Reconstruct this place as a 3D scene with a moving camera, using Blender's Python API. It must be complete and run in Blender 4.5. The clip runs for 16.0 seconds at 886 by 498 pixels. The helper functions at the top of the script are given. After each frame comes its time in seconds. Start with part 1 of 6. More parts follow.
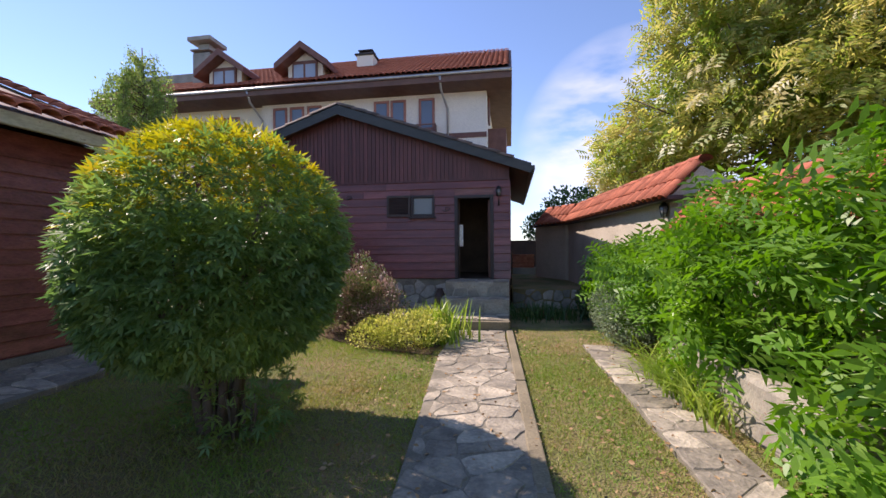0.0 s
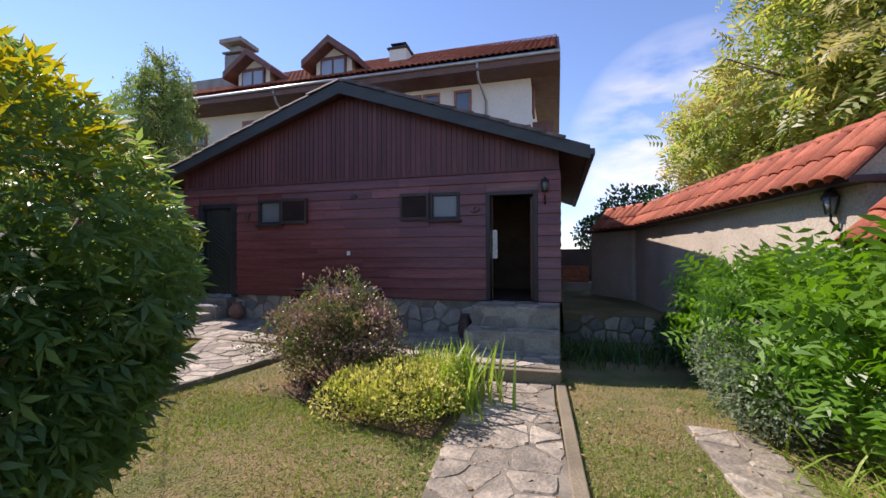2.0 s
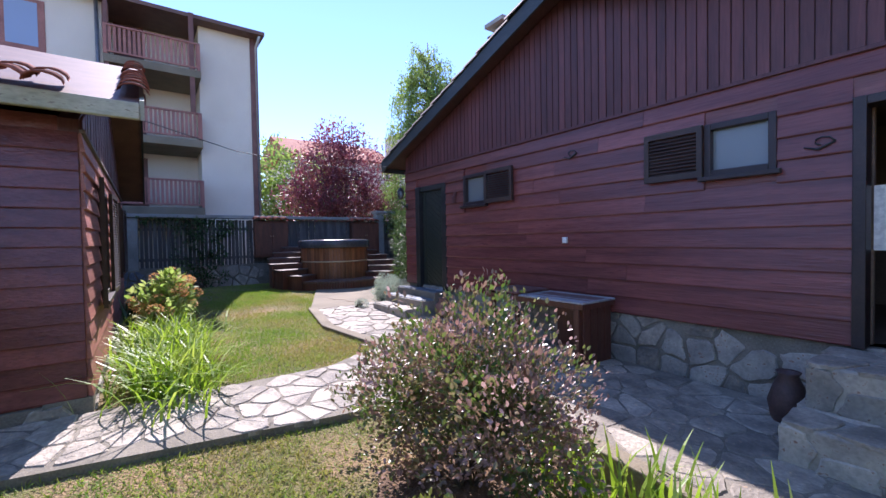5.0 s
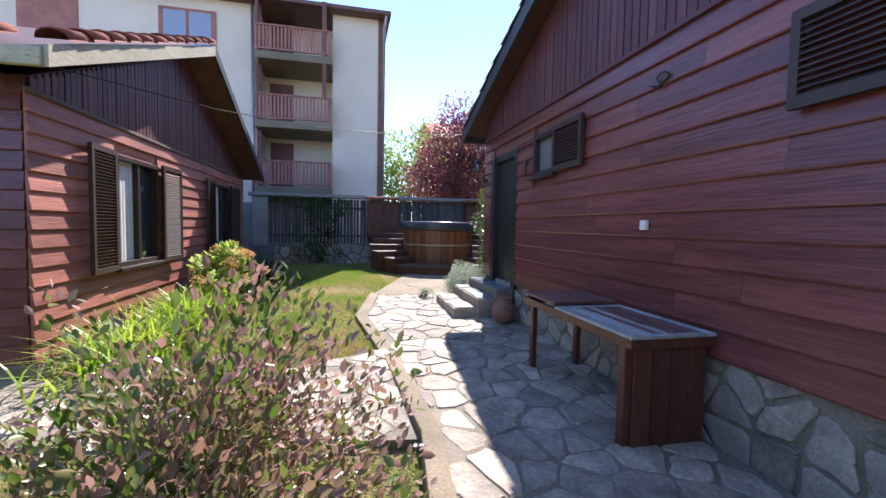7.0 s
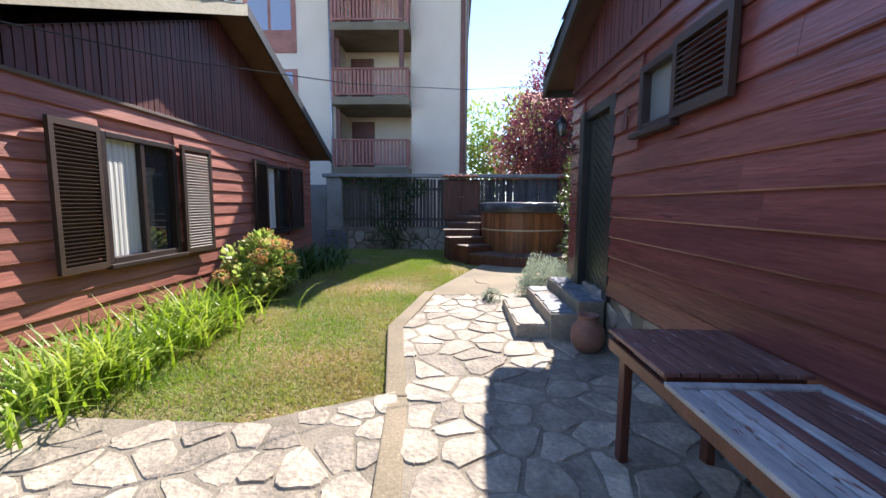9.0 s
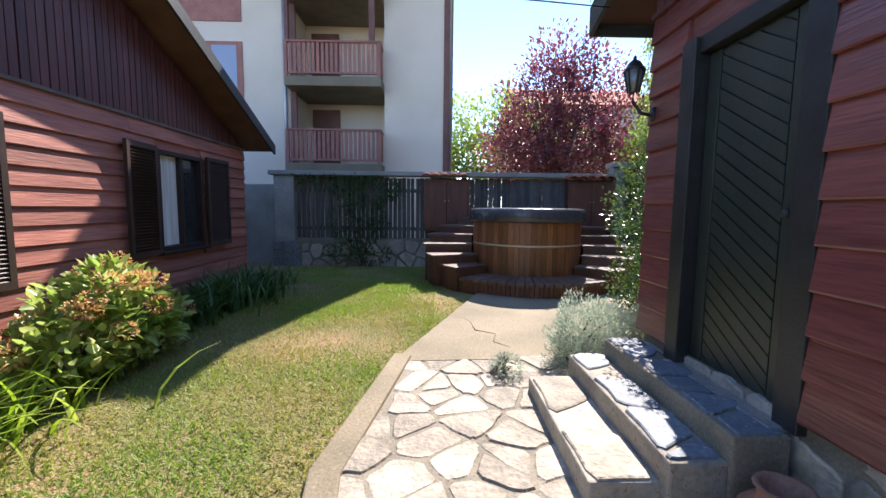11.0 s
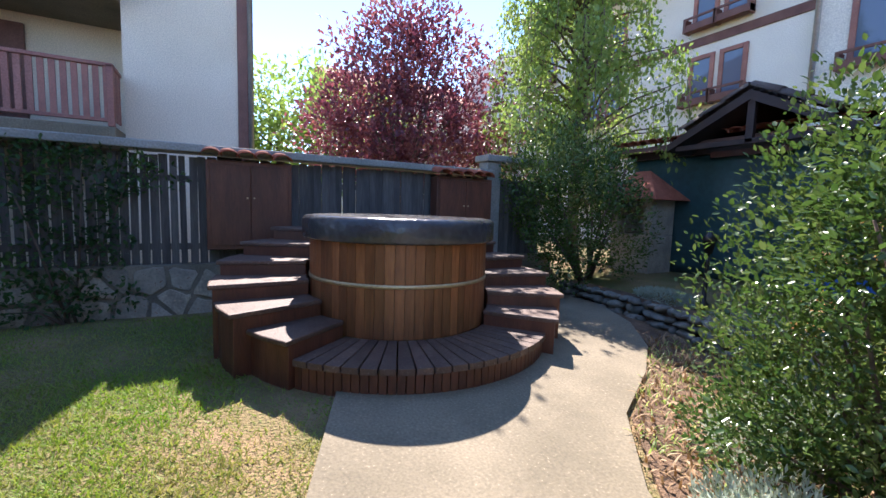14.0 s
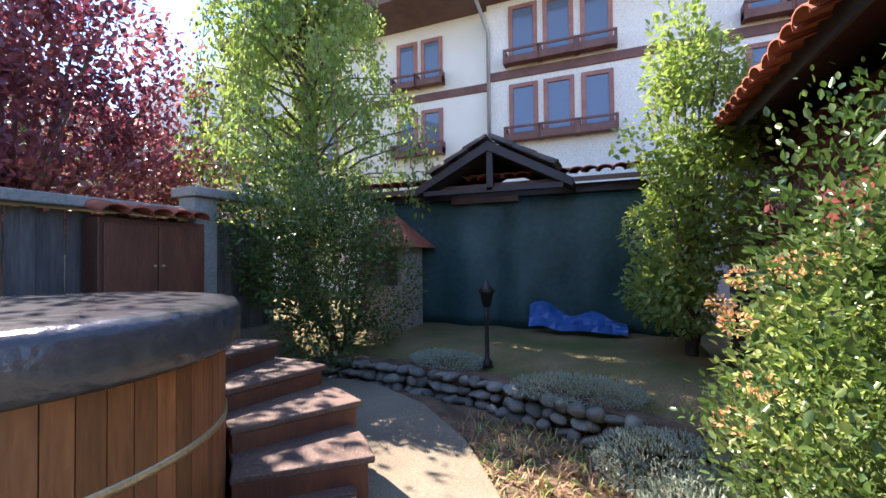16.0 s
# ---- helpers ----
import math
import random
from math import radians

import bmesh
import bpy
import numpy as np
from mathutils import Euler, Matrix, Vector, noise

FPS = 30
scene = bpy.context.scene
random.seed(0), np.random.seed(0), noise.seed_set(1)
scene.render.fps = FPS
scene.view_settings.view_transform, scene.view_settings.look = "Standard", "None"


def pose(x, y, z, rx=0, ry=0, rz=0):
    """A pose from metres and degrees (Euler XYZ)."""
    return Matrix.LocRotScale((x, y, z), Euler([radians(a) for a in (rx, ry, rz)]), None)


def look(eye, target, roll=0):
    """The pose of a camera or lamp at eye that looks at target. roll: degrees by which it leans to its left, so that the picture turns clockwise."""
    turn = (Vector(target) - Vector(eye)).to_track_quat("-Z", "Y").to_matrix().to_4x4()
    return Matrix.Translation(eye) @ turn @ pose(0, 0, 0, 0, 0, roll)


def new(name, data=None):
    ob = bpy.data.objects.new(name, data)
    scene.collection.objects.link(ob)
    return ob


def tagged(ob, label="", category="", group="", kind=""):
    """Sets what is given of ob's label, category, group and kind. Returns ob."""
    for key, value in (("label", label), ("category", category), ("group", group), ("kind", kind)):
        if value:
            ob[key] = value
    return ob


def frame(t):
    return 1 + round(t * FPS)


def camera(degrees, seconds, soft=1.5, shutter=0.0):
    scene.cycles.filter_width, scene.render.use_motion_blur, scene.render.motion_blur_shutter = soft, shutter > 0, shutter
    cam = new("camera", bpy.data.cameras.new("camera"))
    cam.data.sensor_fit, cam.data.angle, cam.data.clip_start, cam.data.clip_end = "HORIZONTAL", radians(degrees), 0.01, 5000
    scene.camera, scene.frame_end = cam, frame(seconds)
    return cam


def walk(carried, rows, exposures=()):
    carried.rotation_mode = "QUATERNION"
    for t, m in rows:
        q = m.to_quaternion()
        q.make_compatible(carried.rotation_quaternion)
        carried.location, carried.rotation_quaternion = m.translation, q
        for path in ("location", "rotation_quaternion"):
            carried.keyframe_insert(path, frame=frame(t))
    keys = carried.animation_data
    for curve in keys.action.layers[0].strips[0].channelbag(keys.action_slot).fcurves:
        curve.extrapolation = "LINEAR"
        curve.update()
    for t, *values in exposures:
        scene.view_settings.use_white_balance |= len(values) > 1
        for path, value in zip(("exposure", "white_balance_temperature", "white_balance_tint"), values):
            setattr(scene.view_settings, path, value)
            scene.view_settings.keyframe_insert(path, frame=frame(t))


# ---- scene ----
cam = camera(94.1, 16.0)
PATH = [
    (0, (-0.02, -0.225, 1.566), (-0.343, 1.749, 1.565), -0.4),
    (0.5, (-0.057, 0.385, 1.584), (-0.43, 2.35, 1.589), -0.5),
    (1, (0.013, 0.985, 1.627), (-0.415, 2.938, 1.639), -0.5),
    (1.5, (0.008, 1.526, 1.644), (-0.473, 3.468, 1.665), -0.3),
    (2, (-0.079, 2.103, 1.671), (-0.613, 4.03, 1.704), -0.2),
    (2.5, (-0.135, 2.652, 1.716), (-0.731, 4.561, 1.751), -0.1),
    (3, (-0.234, 3.177, 1.727), (-0.92, 5.055, 1.761), -0.2),
    (3.5, (-0.333, 3.691, 1.741), (-1.172, 5.506, 1.764), -0.4),
    (4, (-0.401, 4.2, 1.765), (-1.475, 5.887, 1.772), -0.6),
    (4.5, (-0.572, 4.622, 1.76), (-1.909, 6.109, 1.741), -0.8),
    (5, (-0.579, 4.997, 1.775), (-2.2, 6.167, 1.726), -1.0),
    (5.2, (-0.573, 5.13, 1.798), (-2.279, 6.17, 1.734), -1.0),
    (7.3, (-1.359, 7.541, 1.685), (-3.324, 7.892, 1.558), 1.3),
    (7.5, (-1.467, 7.703, 1.689), (-3.443, 7.982, 1.548), 1.3),
    (8, (-1.768, 8.016, 1.782), (-3.757, 8.116, 1.599), 1.1),
    (8.2, (-1.911, 8.081, 1.777), (-3.9, 8.106, 1.566), 1.1),
    (10.3, (-4.333, 8.036, 1.741), (-6.320, 7.955, 1.524), 0.1),
    (10.5, (-4.567, 8.042, 1.757), (-6.555, 7.979, 1.547), 0.2),
    (11, (-5.135, 7.983, 1.775), (-7.125, 8.026, 1.583), 0.6),
    (11.5, (-5.702, 7.924, 1.779), (-7.689, 8.075, 1.615), 0.2),
    (12, (-6.267, 7.902, 1.810), (-8.253, 8.112, 1.697), 0.6),
    (12.5, (-6.838, 7.852, 1.826), (-8.805, 8.192, 1.707), 1.5),
    (13, (-7.381, 7.879, 1.835), (-9.318, 8.349, 1.675), 1.8),
    (13.5, (-7.866, 7.865, 1.890), (-9.739, 8.536, 1.689), 1.7),
    (14, (-8.406, 7.909, 1.9), (-10.158, 8.854, 1.707), 1.8),
    (14.5, (-8.865, 8.09, 1.963), (-10.432, 9.324, 1.821), 2.1),
    (15, (-9.29, 8.236, 1.955), (-10.617, 9.731, 1.875), 1.8),
    (15.5, (-9.719, 8.447, 1.968), (-10.766, 10.15, 1.95), 1.0),
    (16, (-10.046, 8.699, 2.023), (-10.8, 10.55, 2.06), -0.6),
]
walk(cam, [(t, look(eye, aim, lean)) for t, eye, aim, lean in PATH], exposures=[(0.0, 0.78, 7000, 25), (3.5, 0.65, 6300, 25), (5.0, 1.3, 5900, 28), (8.0, 1.55, 6600, 19), (11.0, 1.6, 6700, 18), (13.0, 1.7, 6600, 18), (14.5, 1.85, 6400, 20), (16.0, 2.1, 6800, 22)])

# ---- light ----
SUN = Vector((-1.0, 0.33, 1.1)).normalized()
world = bpy.data.worlds.new("world")
scene.world = world
world.use_nodes = True
wn, wl = world.node_tree.nodes, world.node_tree.links
sky = wn.new("ShaderNodeTexSky")
sky.sky_type = "NISHITA"
sky.sun_disc = False
sky.sun_elevation = math.asin(SUN.z)
sky.sun_rotation = math.atan2(SUN.x, SUN.y)
sky.air_density, sky.dust_density, sky.ozone_density = 0.85, 0.0, 5.0
wco = wn.new("ShaderNodeTexCoord")
wmap = wn.new("ShaderNodeMapping")
wmap.inputs["Scale"].default_value = (2.2, 2.2, 6.0)
wnoise = wn.new("ShaderNodeTexNoise")
wnoise.inputs["Scale"].default_value = 1.6
wnoise.inputs["Detail"].default_value = 7
wramp = wn.new("ShaderNodeValToRGB")
wramp.color_ramp.elements[0].position, wramp.color_ramp.elements[1].position = 0.40, 0.58
wdot = wn.new("ShaderNodeVectorMath")
wdot.operation = "DOT_PRODUCT"
wdot.inputs[1].default_value = Vector((0.27, 0.94, 0.2)).normalized()
wlow = wn.new("ShaderNodeMapRange")
wlow.inputs["From Min"].default_value, wlow.inputs["From Max"].default_value = 0.966, 0.992
wmul = wn.new("ShaderNodeMath")
wmul.operation = "MULTIPLY"
wmix = wn.new("ShaderNodeMixRGB")
wmix.inputs[2].default_value = (4.6, 4.8, 5.1, 1)
wl.new(wco.outputs["Generated"], wmap.inputs[0])
wl.new(wmap.outputs[0], wnoise.inputs["Vector"])
wl.new(wnoise.outputs[0], wramp.inputs[0])
wl.new(wco.outputs["Generated"], wdot.inputs[0])
wl.new(wdot.outputs["Value"], wlow.inputs["Value"])
wl.new(wramp.outputs[0], wmul.inputs[0])
wl.new(wlow.outputs[0], wmul.inputs[1])
wl.new(wmul.outputs[0], wmix.inputs[0])
wl.new(sky.outputs[0], wmix.inputs[1])
wl.new(wmix.outputs[0], wn["Background"].inputs[0])
wn["Background"].inputs[1].default_value = 0.15
sun_data = bpy.data.lights.new("sun", "SUN")
sun_data.energy, sun_data.angle, sun_data.color = 4.1, radians(0.5), (1.0, 0.94, 0.85)
sun = new("sun", sun_data)
sun.matrix_world = look(SUN * 60, (0, 0, 0))


# ---- materials ----
def mat(name, a, b, scale=(3, 3, 3), rough=0.6, bump=0.25, fine=45.0, metal=0.0, rand=0.0, wear=None, wear_at=0.62, spec=0.5, bump_dist=0.01):
    m = bpy.data.materials.new(name)
    m.use_nodes = True
    n, l = m.node_tree.nodes, m.node_tree.links
    p = n["Principled BSDF"]
    geo = n.new("ShaderNodeNewGeometry")
    mp = n.new("ShaderNodeMapping")
    mp.inputs["Scale"].default_value = scale
    info = n.new("ShaderNodeObjectInfo")
    off = n.new("ShaderNodeVectorMath")
    off.operation = "MULTIPLY_ADD"
    comb = n.new("ShaderNodeCombineXYZ")
    for k in range(3):
        l.new(info.outputs["Random"], comb.inputs[k])
    l.new(comb.outputs[0], off.inputs[0])
    off.inputs[1].default_value = (7, 5, 3) if rand else (0, 0, 0)
    l.new(geo.outputs["Position"], off.inputs[2])
    l.new(off.outputs[0], mp.inputs[0])
    big = n.new("ShaderNodeTexNoise")
    big.inputs["Scale"].default_value, big.inputs["Detail"].default_value = 1.0, 6
    l.new(mp.outputs[0], big.inputs["Vector"])
    small = n.new("ShaderNodeTexNoise")
    small.inputs["Scale"].default_value, small.inputs["Detail"].default_value = fine / max(scale), 4
    l.new(mp.outputs[0], small.inputs["Vector"])
    ramp = n.new("ShaderNodeValToRGB")
    ramp.color_ramp.elements[0].position, ramp.color_ramp.elements[1].position = 0.32, 0.68
    ramp.color_ramp.elements[0].color, ramp.color_ramp.elements[1].color = (*a, 1), (*b, 1)
    l.new(big.outputs[0], ramp.inputs[0])
    col = ramp.outputs[0]
    if wear:
        wr = n.new("ShaderNodeValToRGB")
        wr.color_ramp.elements[0].position, wr.color_ramp.elements[1].position = wear_at, wear_at + 0.08
        wm = n.new("ShaderNodeMixRGB")
        wm.inputs[2].default_value = (*wear, 1)
        l.new(small.outputs[0], wr.inputs[0])
        l.new(wr.outputs[0], wm.inputs[0])
        l.new(col, wm.inputs[1])
        col = wm.outputs[0]
    hsv = n.new("ShaderNodeHueSaturation")
    val = n.new("ShaderNodeMapRange")
    val.inputs["From Min"].default_value, val.inputs["From Max"].default_value = 0.3, 0.7
    val.inputs["To Min"].default_value, val.inputs["To Max"].default_value = 0.8, 1.2
    l.new(small.outputs[0], val.inputs["Value"])
    rv = n.new("ShaderNodeMapRange")
    rv.inputs["To Min"].default_value, rv.inputs["To Max"].default_value = 1 - rand, 1 + rand
    l.new(info.outputs["Random"], rv.inputs["Value"])
    mu = n.new("ShaderNodeMath")
    mu.operation = "MULTIPLY"
    l.new(val.outputs[0], mu.inputs[0])
    l.new(rv.outputs[0], mu.inputs[1])
    l.new(mu.outputs[0], hsv.inputs["Value"])
    l.new(col, hsv.inputs["Color"])
    l.new(hsv.outputs[0], p.inputs["Base Color"])
    p.inputs["Roughness"].default_value, p.inputs["Metallic"].default_value = rough, metal
    p.inputs["Specular IOR Level"].default_value = spec
    if bump:
        bp = n.new("ShaderNodeBump")
        bp.inputs["Strength"].default_value, bp.inputs["Distance"].default_value = bump, bump_dist
        l.new(small.outputs[0], bp.inputs["Height"])
        l.new(bp.outputs[0], p.inputs["Normal"])
    return m


def leaf_mat(name, cols, rough=0.45, through_light=0.35, patch=3.0, fine=30.0):
    """Leaves: colours in drifts and from leaf to leaf, with light shining through."""
    m = bpy.data.materials.new(name)
    m.use_nodes = True
    n, l = m.node_tree.nodes, m.node_tree.links
    p, out = n["Principled BSDF"], n["Material Output"]
    geo = n.new("ShaderNodeNewGeometry")
    n1, n2 = n.new("ShaderNodeTexNoise"), n.new("ShaderNodeTexWhiteNoise")
    n1.inputs["Scale"].default_value = patch
    l.new(geo.outputs["Position"], n1.inputs["Vector"])
    n2.noise_dimensions = "1D"
    l.new(geo.outputs["Random Per Island"], n2.inputs["W"])
    add = n.new("ShaderNodeMath")
    add.operation = "MULTIPLY_ADD"
    add.inputs[1].default_value = 0.45
    l.new(n2.outputs[0], add.inputs[0])
    sh = n.new("ShaderNodeMath")
    sh.operation = "MULTIPLY_ADD"
    sh.inputs[1].default_value, sh.inputs[2].default_value = 1.4, -0.42
    l.new(n1.outputs[0], sh.inputs[0])
    l.new(sh.outputs[0], add.inputs[2])
    ramp = n.new("ShaderNodeValToRGB")
    e = ramp.color_ramp.elements
    while len(e) < len(cols):
        e.new(0.5)
    for k, c in enumerate(cols):
        e[k].position, e[k].color = k / (len(cols) - 1), (*c, 1)
    l.new(add.outputs[0], ramp.inputs[0])
    l.new(ramp.outputs[0], p.inputs["Base Color"])
    p.inputs["Roughness"].default_value = rough
    tr, mx = n.new("ShaderNodeBsdfTranslucent"), n.new("ShaderNodeMixShader")
    br = n.new("ShaderNodeHueSaturation")
    br.inputs["Value"].default_value, br.inputs["Saturation"].default_value = 1.5, 1.1
    l.new(ramp.outputs[0], br.inputs["Color"])
    l.new(br.outputs[0], tr.inputs[0])
    mx.inputs[0].default_value = through_light
    l.new(p.outputs[0], mx.inputs[1])
    l.new(tr.outputs[0], mx.inputs[2])
    l.new(mx.outputs[0], out.inputs[0])
    return m


def glass_mat(name, tint, rough=0.03):
    m = bpy.data.materials.new(name)
    m.use_nodes = True
    p = m.node_tree.nodes["Principled BSDF"]
    p.inputs["Base Color"].default_value = (*tint, 1)
    p.inputs["Roughness"].default_value = rough
    p.inputs["Specular IOR Level"].default_value = 0.8
    return m


M_RED = mat("red_painted_boards", (0.13, 0.04, 0.036), (0.225, 0.069, 0.059), (0.7, 3, 10), 0.26, 0.35, 60, rand=0.2, wear=(0.11, 0.034, 0.03), wear_at=0.62)
M_REDDARK = mat("dark_stained_slats", (0.085, 0.027, 0.026), (0.135, 0.043, 0.041), (9, 9, 0.8), 0.5, 0.3, 60, rand=0.2)
M_REDOLD = mat("weathered_red_boards", (0.24, 0.08, 0.06), (0.44, 0.17, 0.12), (0.8, 3, 12), 0.55, 0.4, 70, rand=0.2, wear=(0.34, 0.13, 0.07), wear_at=0.66)
M_FASCIA = mat("grey_green_fascia", (0.028, 0.034, 0.034), (0.045, 0.052, 0.05), (2, 2, 6), 0.5, 0.2, 40)
M_CREAMFASCIA = mat("faded_fascia", (0.36, 0.34, 0.22), (0.46, 0.43, 0.3), (2, 2, 6), 0.6, 0.3, 40, wear=(0.2, 0.17, 0.12))
M_SHUT = mat("dark_brown_shutter", (0.035, 0.022, 0.018), (0.06, 0.036, 0.026), (4, 4, 4), 0.5, 0.2, 60)
M_FRAME = mat("dark_window_wood", (0.022, 0.014, 0.014), (0.04, 0.024, 0.022), (4, 4, 4), 0.45, 0.2, 60)
M_DOOR = mat("dark_green_door", (0.018, 0.025, 0.02), (0.03, 0.038, 0.03), (4, 4, 1), 0.35, 0.15, 60)
M_TILE = mat("terracotta_tile", (0.27, 0.07, 0.036), (0.4, 0.125, 0.07), (5, 5, 5), 0.9, 0.4, 60, rand=0.28, wear=(0.16, 0.1, 0.07), wear_at=0.64)
M_ROOFGREY = mat("old_grey_tile", (0.09, 0.075, 0.07), (0.17, 0.13, 0.11), (4, 4, 4), 0.8, 0.4, 60, rand=0.2)
M_STONE = mat("flagstone", (0.2, 0.178, 0.14), (0.42, 0.365, 0.28), (5, 5, 5), 0.72, 0.85, 30, rand=0.34, wear=(0.44, 0.31, 0.19), wear_at=0.64, bump_dist=0.018)
M_STONEBLUE = mat("blue_grey_slate", (0.10, 0.13, 0.16), (0.17, 0.2, 0.23), (5, 5, 5), 0.6, 0.5, 40, rand=0.2, wear=(0.28, 0.28, 0.26))
M_STONEWALL = mat("rubble_stone", (0.26, 0.24, 0.2), (0.42, 0.38, 0.3), (4, 4, 4), 0.8, 0.6, 30, rand=0.3, wear=(0.2, 0.12, 0.08))
M_ROCK = mat("mossy_grey_rock", (0.11, 0.115, 0.095), (0.24, 0.23, 0.19), (5, 5, 5), 0.85, 0.6, 30, rand=0.3, wear=(0.08, 0.1, 0.05))
M_MORTAR = mat("mortar", (0.15, 0.135, 0.1), (0.26, 0.23, 0.175), (3, 3, 3), 0.9, 0.6, 60, wear=(0.22, 0.2, 0.14))
M_CONC = mat("concrete", (0.165, 0.138, 0.088), (0.255, 0.212, 0.14), (1.5, 1.5, 1.5), 0.85, 0.5, 55, wear=(0.32, 0.26, 0.18), wear_at=0.66)
M_OLDCONC = mat("old_grey_concrete", (0.2, 0.21, 0.19), (0.33, 0.33, 0.3), (1.5, 1.5, 1.5), 0.9, 0.5, 40)
M_PLASTER = mat("cream_plaster", (0.72, 0.64, 0.5), (0.82, 0.74, 0.6), (0.8, 0.8, 0.8), 0.85, 0.3, 60)
M_WHITE = mat("white_plaster", (0.76, 0.71, 0.61), (0.84, 0.79, 0.69), (0.6, 0.6, 0.6), 0.85, 0.2, 50)
M_WALLGREY = mat("stained_garden_wall_plaster", (0.37, 0.325, 0.255), (0.5, 0.445, 0.36), (1.2, 1.2, 1.2), 0.9, 0.5, 40, wear=(0.4, 0.36, 0.3))
M_BROWN = mat("brown_trim_wood", (0.13, 0.05, 0.035), (0.2, 0.085, 0.06), (3, 3, 3), 0.55, 0.25, 50)
M_SOFFIT = mat("brown_soffit_boards", (0.12, 0.06, 0.045), (0.17, 0.09, 0.065), (3, 3, 3), 0.6, 0.25, 50)
M_SOFFITDARK = mat("dark_red_soffit", (0.05, 0.02, 0.018), (0.08, 0.032, 0.028), (3, 3, 3), 0.6, 0.25, 50)
M_BALC = mat("faded_red_balcony_wood", (0.3, 0.12, 0.09), (0.42, 0.18, 0.13), (3, 3, 3), 0.6, 0.25, 50, rand=0.1)
M_TUB = mat("warm_tub_staves", (0.19, 0.07, 0.026), (0.34, 0.135, 0.05), (10, 10, 1.2), 0.42, 0.35, 60, rand=0.4)
M_DECK = mat("weathered_deck_wood", (0.085, 0.05, 0.036), (0.15, 0.09, 0.062), (5, 5, 5), 0.6, 0.5, 60, rand=0.25, wear=(0.2, 0.15, 0.12))
M_DECKSIDE = mat("red_brown_deck_side", (0.09, 0.032, 0.018), (0.16, 0.056, 0.028), (8, 8, 1.5), 0.5, 0.3, 60, rand=0.2)
M_COVER = mat("grey_vinyl_cover", (0.045, 0.047, 0.052), (0.075, 0.078, 0.085), (3, 3, 3), 0.2, 0.35, 14, bump_dist=0.03)
M_HOOP = mat("brass_hoop", (0.5, 0.4, 0.22), (0.62, 0.5, 0.3), (4, 4, 4), 0.4, 0.1, 50, metal=0.6)
M_SLAT = mat("grey_fence_slats", (0.06, 0.058, 0.055), (0.12, 0.115, 0.105), (9, 9, 0.9), 0.8, 0.4, 60, rand=0.25)
M_METAL = mat("black_iron", (0.012, 0.013, 0.013), (0.025, 0.026, 0.026), (8, 8, 8), 0.45, 0.2, 60)
M_ZINC = mat("zinc_pipe", (0.35, 0.36, 0.36), (0.46, 0.47, 0.47), (4, 4, 4), 0.4, 0.1, 40, metal=0.7)
M_BARK = mat("bark", (0.09, 0.065, 0.045), (0.17, 0.13, 0.1), (8, 8, 2), 0.9, 0.8, 40)
M_CLAY = mat("clay_pot", (0.2, 0.1, 0.07), (0.3, 0.16, 0.11), (5, 5, 5), 0.75, 0.3, 50)
M_DARKCLAY = mat("dark_clay", (0.06, 0.035, 0.03), (0.11, 0.062, 0.05), (5, 5, 5), 0.6, 0.3, 50)
M_TARP = mat("dark_green_tarp", (0.018, 0.06, 0.062), (0.032, 0.088, 0.086), (1.2, 1.2, 1.2), 0.5, 0.2, 12)
M_BLUE = mat("blue_plastic_sheet", (0.012, 0.08, 0.3), (0.025, 0.14, 0.42), (3, 3, 3), 0.35, 0.4, 18)
M_DARK = mat("dark_room_boards", (0.11, 0.07, 0.045), (0.19, 0.12, 0.075), (2, 2, 2), 0.7, 0.2, 40)
M_TERRAZZO = mat("benchtop_slats", (0.17, 0.15, 0.135), (0.25, 0.22, 0.2), (3, 12, 3), 0.35, 0.3, 50, rand=0.15)
M_GREYSLAT = mat("worn_grey_slats", (0.3, 0.31, 0.31), (0.5, 0.5, 0.48), (3, 14, 3), 0.4, 0.3, 50, rand=0.15, wear=(0.16, 0.08, 0.06), wear_at=0.6)
M_WORNBROWN = mat("worn_brown_slats", (0.1, 0.045, 0.036), (0.2, 0.1, 0.085), (3, 14, 3), 0.42, 0.3, 50, rand=0.2, wear=(0.36, 0.33, 0.31), wear_at=0.64)
M_BENCH = mat("brown_varnished_bench", (0.09, 0.03, 0.018), (0.15, 0.052, 0.03), (6, 6, 1.2), 0.4, 0.25, 60, rand=0.15)
M_BRICK = mat("red_brick", (0.3, 0.1, 0.055), (0.42, 0.17, 0.1), (6, 6, 6), 0.85, 0.5, 50, rand=0.25)
M_WHITEPLASTIC = mat("white_plastic", (0.7, 0.68, 0.62), (0.78, 0.76, 0.7), (5, 5, 5), 0.4, 0.0, 30)
M_CURTAIN = mat("pale_curtain", (0.5, 0.52, 0.5), (0.66, 0.67, 0.63), (14, 14, 0.4), 0.8, 0.3, 40)
M_GLASS = glass_mat("window_glass", (0.025, 0.03, 0.033))
M_GLASSPALE = glass_mat("frosted_glass", (0.16, 0.18, 0.18), 0.25)
M_SOIL = mat("dry_mulch", (0.1, 0.06, 0.035), (0.24, 0.15, 0.09), (5, 5, 5), 0.95, 0.9, 60, wear=(0.3, 0.17, 0.08), bump_dist=0.03)
